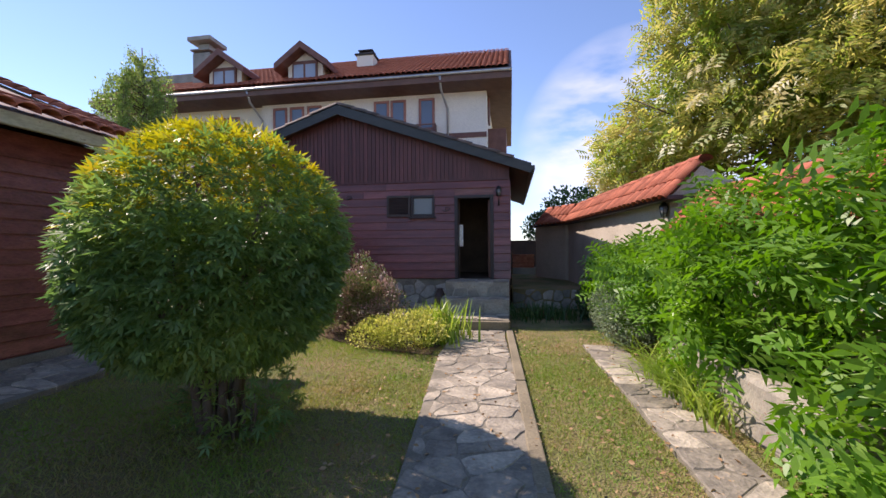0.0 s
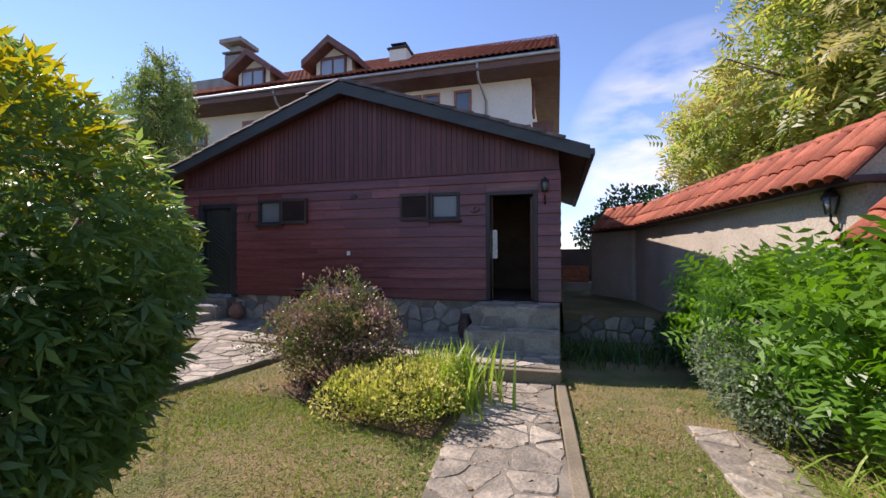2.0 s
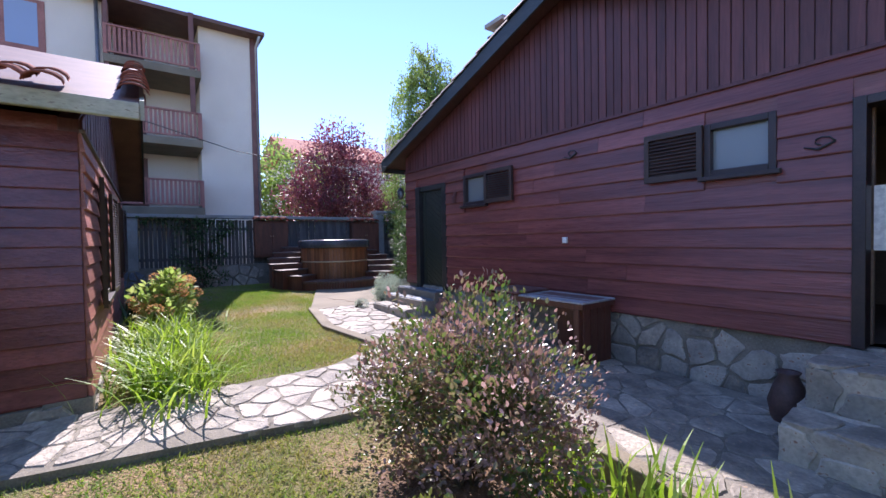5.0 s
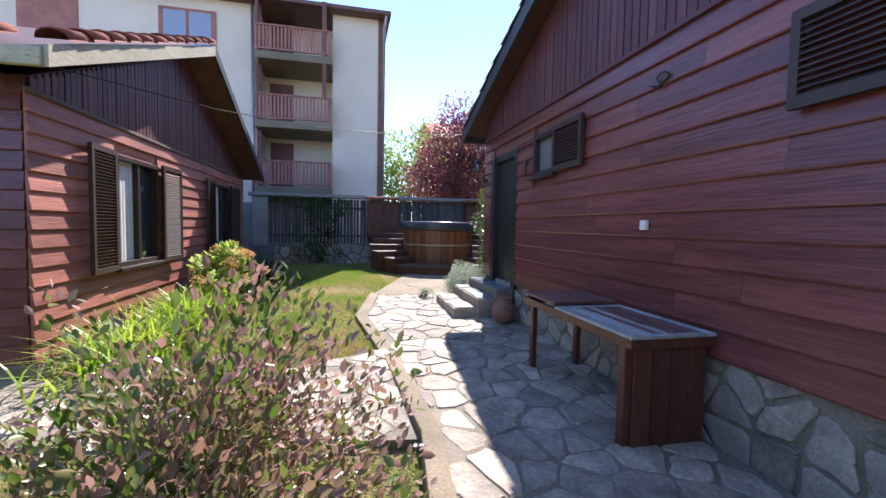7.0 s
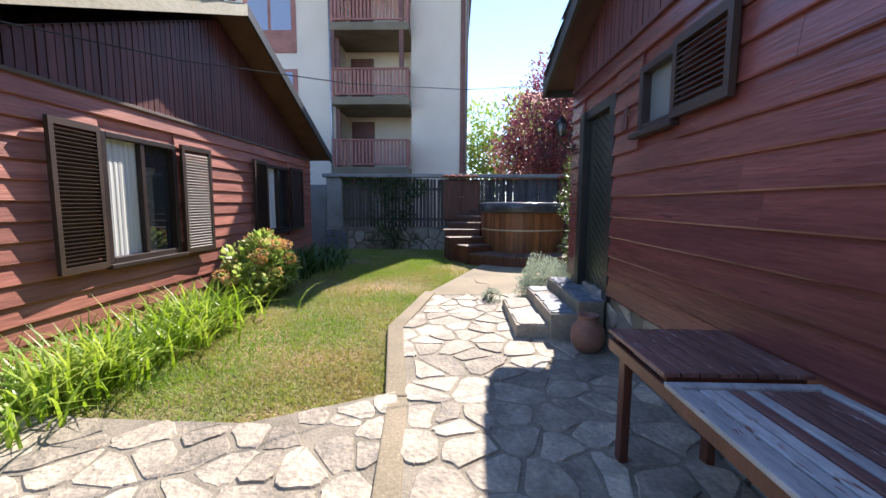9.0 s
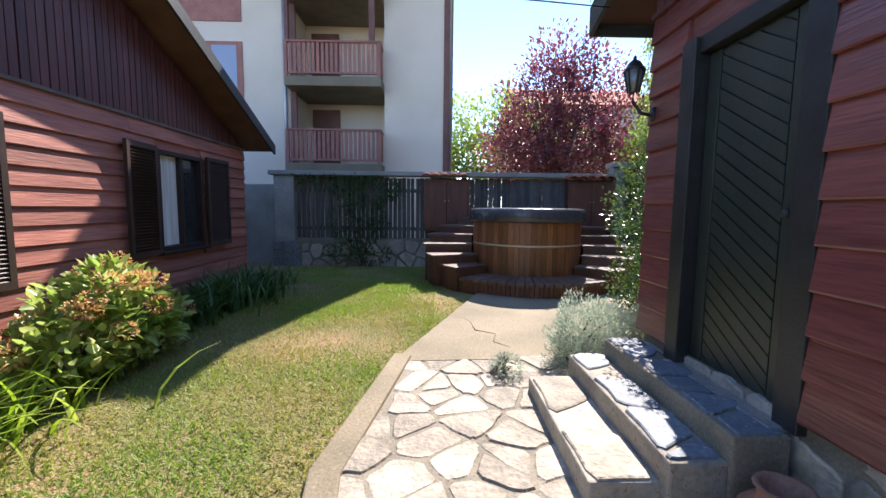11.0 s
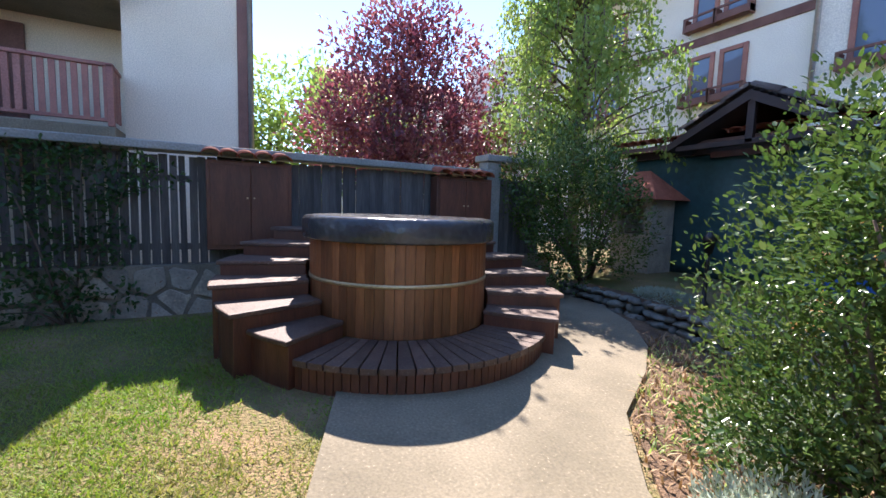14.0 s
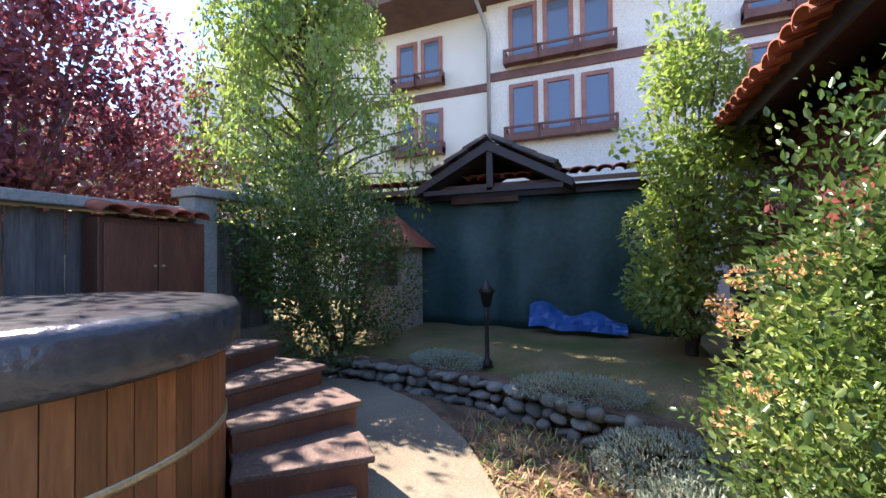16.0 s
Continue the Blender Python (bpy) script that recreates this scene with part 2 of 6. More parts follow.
M_GROUND = mat("lawn_soil", (0.13, 0.15, 0.04), (0.36, 0.24, 0.125), (1.3, 1.3, 1.3), 0.95, 1.0, 46, wear=(0.13, 0.16, 0.035), wear_at=0.57, bump_dist=0.05)
L_GRASS = leaf_mat("grass_blades", [(0.1, 0.23, 0.022), (0.2, 0.31, 0.045), (0.29, 0.29, 0.08), (0.36, 0.26, 0.12)], 0.6, 0.35, 0.9)
L_MAPLE = leaf_mat("maple_leaves", [(0.085, 0.17, 0.06), (0.15, 0.26, 0.07), (0.28, 0.37, 0.085)], 0.4, 0.42, 1.2)
L_MAPLETOP = leaf_mat("maple_top_leaves", [(0.24, 0.31, 0.035), (0.40, 0.38, 0.04), (0.5, 0.33, 0.05)], 0.5, 0.4, 2.0)
L_HEDGE = leaf_mat("bright_green_leaves", [(0.06, 0.16, 0.015), (0.13, 0.28, 0.03), (0.2, 0.36, 0.05)], 0.38, 0.4, 1.4)
L_DARKGREEN = leaf_mat("dark_green_leaves", [(0.02, 0.06, 0.018), (0.04, 0.1, 0.03), (0.08, 0.16, 0.04)], 0.4, 0.3, 1.5)
L_SILVER = leaf_mat("silver_green_leaves", [(0.10, 0.15, 0.08), (0.17, 0.23, 0.13), (0.26, 0.32, 0.2)], 0.55, 0.3, 2.0)
L_GREY = leaf_mat("grey_woolly_leaves", [(0.26, 0.33, 0.25), (0.38, 0.45, 0.35), (0.5, 0.55, 0.45)], 0.7, 0.25, 3.0)
L_WALNUT = leaf_mat("yellow_green_leaves", [(0.13, 0.23, 0.04), (0.25, 0.33, 0.065), (0.43, 0.4, 0.13), (0.53, 0.45, 0.2)], 0.4, 0.55, 0.8)
L_PLUM = leaf_mat("purple_leaves", [(0.07, 0.028, 0.045), (0.13, 0.045, 0.07), (0.24, 0.08, 0.09), (0.36, 0.17, 0.14)], 0.4, 0.35, 0.8)
L_BIRCH = leaf_mat("birch_leaves", [(0.12, 0.2, 0.05), (0.21, 0.3, 0.08), (0.33, 0.38, 0.12)], 0.5, 0.45, 1.0)
L_BARB = leaf_mat("barberry_leaves", [(0.06, 0.13, 0.025), (0.13, 0.19, 0.045), (0.29, 0.17, 0.14), (0.58, 0.42, 0.4)], 0.32, 0.3, 2.6)
L_YELLOW = leaf_mat("variegated_yellow_leaves", [(0.2, 0.3, 0.05), (0.55, 0.55, 0.13), (0.75, 0.68, 0.28)], 0.5, 0.35, 3.0)
L_BLADE = leaf_mat("sword_leaves", [(0.12, 0.22, 0.025), (0.24, 0.36, 0.05), (0.42, 0.48, 0.12)], 0.42, 0.4, 2.0)
L_BLADEDARK = leaf_mat("dark_sword_leaves", [(0.03, 0.08, 0.025), (0.05, 0.12, 0.03), (0.1, 0.18, 0.05)], 0.42, 0.3, 2.0)
L_HYD = leaf_mat("hydrangea_leaves", [(0.14, 0.26, 0.05), (0.3, 0.4, 0.11), (0.56, 0.56, 0.28)], 0.38, 0.4, 2.2)
L_BROWNFLOWER = leaf_mat("dried_flower_heads", [(0.4, 0.2, 0.09), (0.6, 0.34, 0.16), (0.7, 0.5, 0.28)], 0.7, 0.3, 5.0)
L_HOLLY = leaf_mat("glossy_shrub_leaves", [(0.032, 0.075, 0.02), (0.075, 0.135, 0.035), (0.2, 0.25, 0.085)], 0.24, 0.25, 1.6)
L_DRY = leaf_mat("fallen_leaves", [(0.2, 0.1, 0.04), (0.36, 0.22, 0.1), (0.45, 0.33, 0.2)], 0.7, 0.1, 4.0)


# ---- building blocks ----
rng = np.random.default_rng(7)


def mesh_of(name, verts, faces, material):
    me = bpy.data.meshes.new(name)
    me.from_pydata([tuple(v) for v in verts], [], [tuple(f) for f in faces])
    me.materials.append(material)
    me.update()
    return me


BOX = ((0, 3, 2, 1), (4, 5, 6, 7), (0, 1, 5, 4), (1, 2, 6, 5), (2, 3, 7, 6), (3, 0, 4, 7))


def box_verts(x0, y0, z0, x1, y1, z1):
    return [(x0, y0, z0), (x1, y0, z0), (x1, y1, z0), (x0, y1, z0), (x0, y0, z1), (x1, y0, z1), (x1, y1, z1), (x0, y1, z1)]


def boxes(name, items, material, bevel=0.0, parent=None):
    """One mesh of several boxes (x0, y0, z0, x1, y1, z1)."""
    v, f = [], []
    for it in items:
        k = len(v)
        v += box_verts(*it)
        f += [[k + i for i in q] for q in BOX]
    ob = new(name, mesh_of(name, v, f, material))
    if bevel:
        bv = ob.modifiers.new("bevel", "BEVEL")
        bv.width, bv.segments = bevel, 2
    ob.parent = parent
    return ob


def prism(name, outline, z0, z1, material, parent=None, bevel=0.0, flip=None):
    """An outline in the plan, carried up from z0 to z1. z0 and z1 may be functions of x, y."""
    lo, hi = (z0 if callable(z0) else lambda x, y: z0), (z1 if callable(z1) else lambda x, y: z1)
    n = len(outline)
    v = [(x, y, lo(x, y)) for x, y in outline] + [(x, y, hi(x, y)) for x, y in outline]
    f = [list(range(n - 1, -1, -1)), list(range(n, 2 * n))] + [[i, (i + 1) % n, n + (i + 1) % n, n + i] for i in range(n)]
    ob = new(name, mesh_of(name, v, f, material))
    if bevel:
        bv = ob.modifiers.new("bevel", "BEVEL")
        bv.width, bv.segments = bevel, 2
    ob.parent = parent
    return ob


def extruded(name, section, axis, a, b, material, parent=None):
    """A section in the plane across axis ('x': section in y, z; 'y': section in x, z), carried from a to b."""
    n = len(section)
    put = (lambda p, s: (s, p[0], p[1])) if axis == "x" else (lambda p, s: (p[0], s, p[1]))
    v = [put(p, a) for p in section] + [put(p, b) for p in section]
    f = [list(range(n)), list(range(2 * n - 1, n - 1, -1))] + [[i, n + i, n + (i + 1) % n, (i + 1) % n] for i in range(n)]
    me = mesh_of(name, v, f, material)
    bm = bmesh.new()
    bm.from_mesh(me)
    bmesh.ops.recalc_face_normals(bm, faces=bm.faces)
    bm.to_mesh(me)
    bm.free()
    ob = new(name, me)
    ob.parent = parent
    return ob


def tube(name, points, radii, material, sides=8, parent=None, smooth=True):
    """Tapered tubes: points is one polyline or a list of polylines, radii a radius for each point."""
    lines = points if isinstance(points[0][0], (tuple, list, Vector)) else [points]
    rad = radii if isinstance(radii[0], (tuple, list)) else [radii] * len(lines)
    v, f = [], []
    for line, rr in zip(lines, rad):
        k = len(v)
        for i, p in enumerate(line):
            p = Vector(p)
            d = Vector(line[min(i + 1, len(line) - 1)]) - Vector(line[max(i - 1, 0)])
            q = d.to_track_quat("Z", "Y")
            for s in range(sides):
                a = 2 * math.pi * s / sides
                v.append(p + q @ Vector((math.cos(a) * rr[i], math.sin(a) * rr[i], 0)))
        for i in range(len(line) - 1):
            for s in range(sides):
                t = (s + 1) % sides
                f.append((k + i * sides + s, k + i * sides + t, k + (i + 1) * sides + t, k + (i + 1) * sides + s))
        f.append([k + s for s in range(sides - 1, -1, -1)])
        f.append([k + (len(line) - 1) * sides + s for s in range(sides)])
    me = mesh_of(name, v, f, material)
    if smooth:
        me.polygons.foreach_set("use_smooth", [True] * len(me.polygons))
    ob = new(name, me)
    ob.parent = parent
    return ob


def lathe(name, profile, centre, material, sides=32, parent=None):
    v, f = [], []
    for r, z in profile:
        for s in range(sides):
            a = 2 * math.pi * s / sides
            v.append((centre[0] + r * math.cos(a), centre[1] + r * math.sin(a), centre[2] + z))
    for i in range(len(profile) - 1):
        for s in range(sides):
            t = (s + 1) % sides
            f.append((i * sides + s, i * sides + t, (i + 1) * sides + t, (i + 1) * sides + s))
    f.append(list(range(sides - 1, -1, -1)))
    f.append([(len(profile) - 1) * sides + s for s in range(sides)])
    me = mesh_of(name, v, f, material)
    me.polygons.foreach_set("use_smooth", [True] * len(me.polygons))
    ob = new(name, me)
    ob.parent = parent
    return ob


def empty(name, at=(0, 0, 0)):
    ob = new(name)
    ob.location = at
    return ob


def under(part, thing):
    """Makes part a child of thing and keeps its place in the world."""
    part.parent = thing
    part.matrix_parent_inverse = Matrix.Translation(thing.location).inverted()
    return part


# leaf shapes: vertices (across, along, up) and faces
OVAL = ([(0, 0, 0), (0.26, 0.35, 0.07), (0.2, 0.72, 0.05), (0, 1, -0.04), (-0.2, 0.72, 0.05), (-0.26, 0.35, 0.07)], [(0, 1, 2, 3), (0, 3, 4, 5)])
SLIM = ([(0, 0, 0), (0.13, 0.4, 0.04), (0, 1, -0.1), (-0.13, 0.4, 0.04)], [(0, 1, 2), (0, 2, 3)])
MAPLE_LEAF = ([(0, 0.1, 0)] + [p for a, r in ((-100, 0.55), (-52, 0.85), (0, 1.0), (52, 0.85), (100, 0.55)) for p in (
    (math.sin(radians(a - 17)) * r * 0.45, 0.1 + math.cos(radians(a - 17)) * r * 0.45, 0.02),
    (math.sin(radians(a)) * r, 0.1 + math.cos(radians(a)) * r, -0.12),
    (math.sin(radians(a + 17)) * r * 0.45, 0.1 + math.cos(radians(a + 17)) * r * 0.45, 0.02))], [(0, 3 * k + 1, 3 * k + 2, 3 * k + 3) for k in range(5)])
SPRAY = ([(0, 0, 0), (0.02, 1, -0.15)] + [p for k in range(4) for s in (-1, 1) for p in (
    (0.0, 0.12 + 0.24 * k, -0.02 * k), (s * 0.22, 0.16 + 0.24 * k, 0.03), (s * 0.42, 0.34 + 0.22 * k, -0.07), (s * 0.16, 0.30 + 0.23 * k, 0.0))],
    [(2 + 4 * j, 3 + 4 * j, 4 + 4 * j, 5 + 4 * j) for j in range(8)])


def cloud(places, ways, sizes, shape):
    """Vertices and faces of many leaves at places, pointing along ways, of the given sizes, each turned at random about its way."""
    base, faces = np.array(shape[0], float), shape[1]
    n, k = len(places), len(base)
    d = ways / np.linalg.norm(ways, axis=1, keepdims=True)
    r = rng.normal(size=(n, 3)) * 0.6 + np.array([0, 0, 1.0])
    side = np.cross(d, r)
    side /= np.linalg.norm(side, axis=1, keepdims=True) + 1e-9
    up = np.cross(side, d)
    v = (base[None, :, 0, None] * side[:, None] + base[None, :, 1, None] * d[:, None] + base[None, :, 2, None] * up[:, None]) * sizes[:, None, None] + places[:, None]
    lens = np.array([len(q) for q in faces])
    flat = np.concatenate([np.array(q) for q in faces])
    loops = (flat[None] + (np.arange(n) * k)[:, None]).ravel()
    return v.reshape(-1, 3), loops, np.tile(lens, n)


def leaf_object(name, places, ways, sizes, shape, material, parent=None):
    v, loops, lens = cloud(places, ways, sizes, shape)
    me = bpy.data.meshes.new(name)
    me.vertices.add(len(v))
    me.vertices.foreach_set("co", v.astype(np.float32).ravel())
    me.loops.add(len(loops))
    me.loops.foreach_set("vertex_index", loops.astype(np.int32))
    me.polygons.add(len(lens))
    me.polygons.foreach_set("loop_start", np.concatenate([[0], np.cumsum(lens)[:-1]]).astype(np.int32))
    me.materials.append(material)
    me.update(calc_edges=True)
    ob = new(name, me)
    if parent:
        under(ob, parent)
    return ob


def on_blobs(blobs, n, shell=0.22, rough=0.25, freq=1.4, floor=None):
    """Places and outward ways on uneven ellipsoids ((x, y, z), (rx, ry, rz)), thick near their skins, with lumps and gaps."""
    w = np.array([b[1][0] * b[1][1] + b[1][1] * b[1][2] + b[1][0] * b[1][2] for b in blobs])
    pick = rng.choice(len(blobs), size=n, p=w / w.sum())
    c, r = np.array([b[0] for b in blobs], float)[pick], np.array([b[1] for b in blobs], float)[pick]
    d = rng.normal(size=(n, 3))
    d /= np.linalg.norm(d, axis=1, keepdims=True)
    lump = np.array([noise.noise(Vector(q)) for q in (c + d * r) * freq])
    rad = 1 - np.abs(rng.normal(size=n)) * shell + lump * rough
    p = c + d * r * rad[:, None]
    keep = np.ones(n, bool)
    if floor is not None:
        keep = p[:, 2] > floor
    return p[keep], d[keep] / r[keep]


def bush(name, at, blobs, n, size, shape, material, label, category="shrub", shell=0.25, rough=0.25, freq=1.6, rise=0.3, wild=0.8, stems=7, group="", stem_r=0.012, part="foliage", floor=None):
    """A shrub: stems from its foot and a crown of leaves."""
    b = tagged(empty(name, at), label, category, group)
    p, d = on_blobs(blobs, n, shell, rough, freq, floor)
    ways = d + rng.normal(size=p.shape) * wild * np.linalg.norm(d, axis=1).mean() + np.array([0, 0, rise * np.linalg.norm(d, axis=1).mean()])
    leaf_object(part, p, ways, size * rng.uniform(0.65, 1.25, len(p)), shape, material, b)
    lines, rr = [], []
    for k in range(stems):
        cc, cr = blobs[k % len(blobs)]
        q = Vector(cc) + Vector([float(rng.uniform(-0.6, 0.6)) * cr[i] for i in range(3)])
        foot = Vector(at) + Vector((float(rng.uniform(-0.1, 0.1)), float(rng.uniform(-0.1, 0.1)), -0.03))
        mid = foot.lerp(q, 0.5) + Vector((float(rng.normal()) * 0.05, float(rng.normal()) * 0.05, 0.08))
        lines.append([foot, mid, q])
        rr.append([stem_r * 1.5, stem_r, stem_r * 0.4])
    under(tube("stem", lines, rr, M_BARK, 6), b)
    return b


def blades(name, feet, length, width, material, label, category, lean=0.5, parent_at=None, group=""):
    """A clump of arching sword leaves from a list of feet."""
    v, f = [], []
    for (x, y, z) in feet:
        a, L = float(rng.uniform(0, 6.283)), length * float(rng.uniform(0.6, 1.15))
        t = lean * float(rng.uniform(0.3, 1.3))
        dx, dy = math.cos(a), math.sin(a)
        k = len(v)
        for i in range(5):
            s = i / 4
            out, up = L * t * s ** 1.7, L * (s - 0.42 * t * s ** 2.4)
            w = width * (1 - s ** 2.2) * 0.5 + 0.001
            v += [(x + dx * out - dy * w, y + dy * out + dx * w, z + up), (x + dx * out + dy * w, y + dy * out - dx * w, z + up + 0.1 * w)]
        f += [(k + 2 * i, k + 2 * i + 1, k + 2 * i + 3, k + 2 * i + 2) for i in range(4)]
    ob = new(name, mesh_of(name, v, f, material))
    return tagged(ob, label, category, group)


def tree(name, foot, trunk, limbs, blobs, n, size, shape, material, label, hang=0.0, shell=0.35, rough=0.3, freq=0.7, wild=0.9, extra=None):
    t = tagged(empty(name, foot), label, "tree")
    under(tube("trunk", [tuple(q[:3]) for q in trunk], [q[3] for q in trunk], M_BARK, 10), t)
    top = Vector(trunk[-1][:3])
    lines, rr = [], []
    for k in range(limbs):
        c, r = blobs[k % len(blobs)]
        q = Vector(c) + Vector([float(rng.uniform(-0.7, 0.7)) * r[i] for i in range(3)])
        s = Vector(trunk[-2][:3]).lerp(top, float(rng.uniform(0, 1)))
        mid = s.lerp(q, 0.5) + Vector((0, 0, 0.25 * float(rng.uniform(0, 1)) * (q - s).length * 0.5))
        lines.append([s, mid, q])
        rr.append([trunk[-1][3] * 0.6, trunk[-1][3] * 0.35, 0.012])
    under(tube("limb", lines, rr, M_BARK, 6), t)
    p, d = on_blobs(blobs, n, shell, rough, freq)
    sc = np.linalg.norm(d, axis=1).mean()
    ways = d + rng.normal(size=p.shape) * wild * sc + np.array([0, 0, -hang * sc])
    leaf_object("crown", p, ways, size * rng.uniform(0.6, 1.25, len(p)), shape, material, t)
    return t


def clip(poly, px, py, nx, ny):
    """The part of a convex polygon on the side of (px, py) against the normal (nx, ny)."""
    out = []
    for i in range(len(poly)):
        a, b = poly[i], poly[(i + 1) % len(poly)]
        da, db = (a[0] - px) * nx + (a[1] - py) * ny, (b[0] - px) * nx + (b[1] - py) * ny
        if da <= 0:
            out.append(a)
        if da * db < 0:
            s = da / (da - db)
            out.append((a[0] + (b[0] - a[0]) * s, a[1] + (b[1] - a[1]) * s))
    return out


def inside(x, y, poly):
    c = False
    for i in range(len(poly)):
        (x0, y0), (x1, y1) = poly[i], poly[i - 1]
        if (y0 > y) != (y1 > y) and x < (x1 - x0) * (y - y0) / (y1 - y0) + x0:
            c = not c
    return c


def cells(region, size, gap, seed, stretch=1.0):
    """Irregular stone outlines that fill a region: cells round scattered seeds, shrunk by the joint, with chipped corners."""
    r = random.Random(seed)
    xs, ys = [p[0] for p in region], [p[1] for p in region]
    pts = []
    nx, ny = int((max(xs) - min(xs)) / size) + 1, int((max(ys) - min(ys)) / (size * stretch)) + 1
    for i in range(nx):
        for j in range(ny):
            x, y = min(xs) + (i + r.uniform(0.08, 0.92)) * size, min(ys) + (j + r.uniform(0.08, 0.92)) * size * stretch
            pts.append((x, y))
    out = []
    for k, (x, y) in enumerate(pts):
        if not inside(x, y, region):
            continue
        q = [(x - 2 * size, y - 2 * size), (x + 2 * size, y - 2 * size), (x + 2 * size, y + 2 * size), (x - 2 * size, y + 2 * size)]
        for m, (u, w) in enumerate(pts):
            d = math.hypot(u - x, w - y)
            if m != k and d < 4 * size and len(q) > 2:
                ux, uy = (u - x) / d, (w - y) / d
                h = d / 2 - gap / 2
                q = clip(q, x + ux * h, y + uy * h, ux, uy)
        for i in range(len(region)):
            (x0, y0), (x1, y1) = region[i], region[(i + 1) % len(region)]
            L = math.hypot(x1 - x0, y1 - y0)
            ux, uy = (y1 - y0) / L, -(x1 - x0) / L
            if (x - x0) * ux + (y - y0) * uy > 0:
                ux, uy = -ux, -uy
            dist = abs((x - x0) * ux + (y - y0) * uy)
            if dist < size * 1.2 and -0.3 < ((x - x0) * (x1 - x0) + (y - y0) * (y1 - y0)) / L / L < 1.3 and len(q) > 2:
                q = clip(q, x0, y0, ux, uy)
        if len(q) > 2:
            rough = []
            for i in range(len(q)):
                a, b = q[i], q[(i + 1) % len(q)]
                if math.hypot(b[0] - a[0], b[1] - a[1]) < 0.02:
                    continue
                for s in (0.12, 0.5, 0.88):
                    rough.append((a[0] + (b[0] - a[0]) * s + r.uniform(-0.012, 0.012), a[1] + (b[1] - a[1]) * s + r.uniform(-0.012, 0.012)))
            if len(rough) > 3:
                out.append(rough)
    return out


def stones(parent, outlines, place, thick, material, name="stone", seed=1, part_limit=300):
    """Stones as parts of a floor or a wall. place(u, v, h) gives the point at h above the surface."""
    r = random.Random(seed)
    rest_v, rest_f = [], []
    for idx, q in enumerate(outlines):
        area = sum(q[i - 1][0] * q[i][1] - q[i][0] * q[i - 1][1] for i in range(len(q)))
        if area < 0:
            q = q[::-1]
        cx, cy = sum(p[0] for p in q) / len(q), sum(p[1] for p in q) / len(q)
        n, h, tx, ty = len(q), thick * r.uniform(0.7, 1.25), r.uniform(-0.012, 0.012), r.uniform(-0.012, 0.012)
        sink = 0.97 - 0.012 / max(0.1, abs(area) ** 0.5)
        v = [place(x, y, -0.02) for x, y in q] + [place(x, y, h * 0.55) for x, y in q]
        v += [place(cx + (x - cx) * sink, cy + (y - cy) * sink, h + (x - cx) * tx + (y - cy) * ty) for x, y in q]
        f = [[i, (i + 1) % n, n + (i + 1) % n, n + i] for i in range(n)] + [[n + i, n + (i + 1) % n, 2 * n + (i + 1) % n, 2 * n + i] for i in range(n)] + [list(range(2 * n, 3 * n))]
        ob = new(name, mesh_of(name, v, f, material if not isinstance(material, tuple) else r.choice(material)))
        ob.parent = parent


# unit pieces that repeats share
def lapped_unit():
    """A lapped board 1 m long in x and 1 m high, thicker at its lower edge."""
    v = [(0, 0, 0), (1, 0, 0), (1, -0.032, 0), (0, -0.032, 0), (0, -0.036, 0.05), (1, -0.036, 0.05), (1, -0.012, 1.04), (0, -0.012, 1.04), (0, 0, 1.04), (1, 0, 1.04)]
    f = [(0, 1, 2, 3), (3, 2, 5, 4), (4, 5, 6, 7), (7, 6, 9, 8), (0, 3, 4, 7, 8), (1, 9, 6, 5, 2)]
    return v, f


def boards_on(parent, rows, openings, x0, x1, y, face, material, name="board", seed=3, joint=None):
    """Lapped boards along x on a wall at y that faces -y (face=-1) or +y (face=1). rows: heights of the board edges; openings: (xa, xb, za, zb)."""
    v, f = lapped_unit()
    if face > 0:
        v = [(a, -b, c) for a, b, c in v]
        f = [q[::-1] for q in f]
    me = mesh_of(name, v, f, material)
    r = random.Random(seed)
    for za, zb in zip(rows[:-1], rows[1:]):
        spans = [(x0, x1)]
        for xa, xb, oa, ob_ in openings:
            if oa < zb - 0.02 and ob_ > za + 0.02:
                spans = [s for a, b in spans for s in ((a, min(b, xa)), (max(a, xb), b)) if s[1] - s[0] > 0.03]
        for a, b in spans:
            cut = [a]
            if b - a > 3:
                cut.append(a + (b - a) * r.uniform(0.3, 0.7))
            cut.append(b)
            for p, q in zip(cut[:-1], cut[1:]):
                ob = new(name, me)
                ob.location = (p + 0.001, y + r.uniform(-0.002, 0.002), za + r.uniform(-0.002, 0.002))
                ob.scale = (q - p - 0.003, 1, zb - za)
                ob.rotation_euler = (0, r.uniform(-0.0006, 0.0006), 0)
                ob.parent = parent


def boards_along_y(parent, rows, y0, y1, x, face, material, name="board", seed=3):
    v, f = lapped_unit()
    me = mesh_of(name, v, f, material)
    for za, zb in zip(rows[:-1], rows[1:]):
        ob = new(name, me)
        if face > 0:
            ob.location, ob.rotation_euler = (x, y0, za), (0, 0, math.pi / 2)
        else:
            ob.location, ob.rotation_euler = (x, y1, za), (0, 0, -math.pi / 2)
        ob.scale = (y1 - y0, 1, zb - za)
        ob.parent = parent


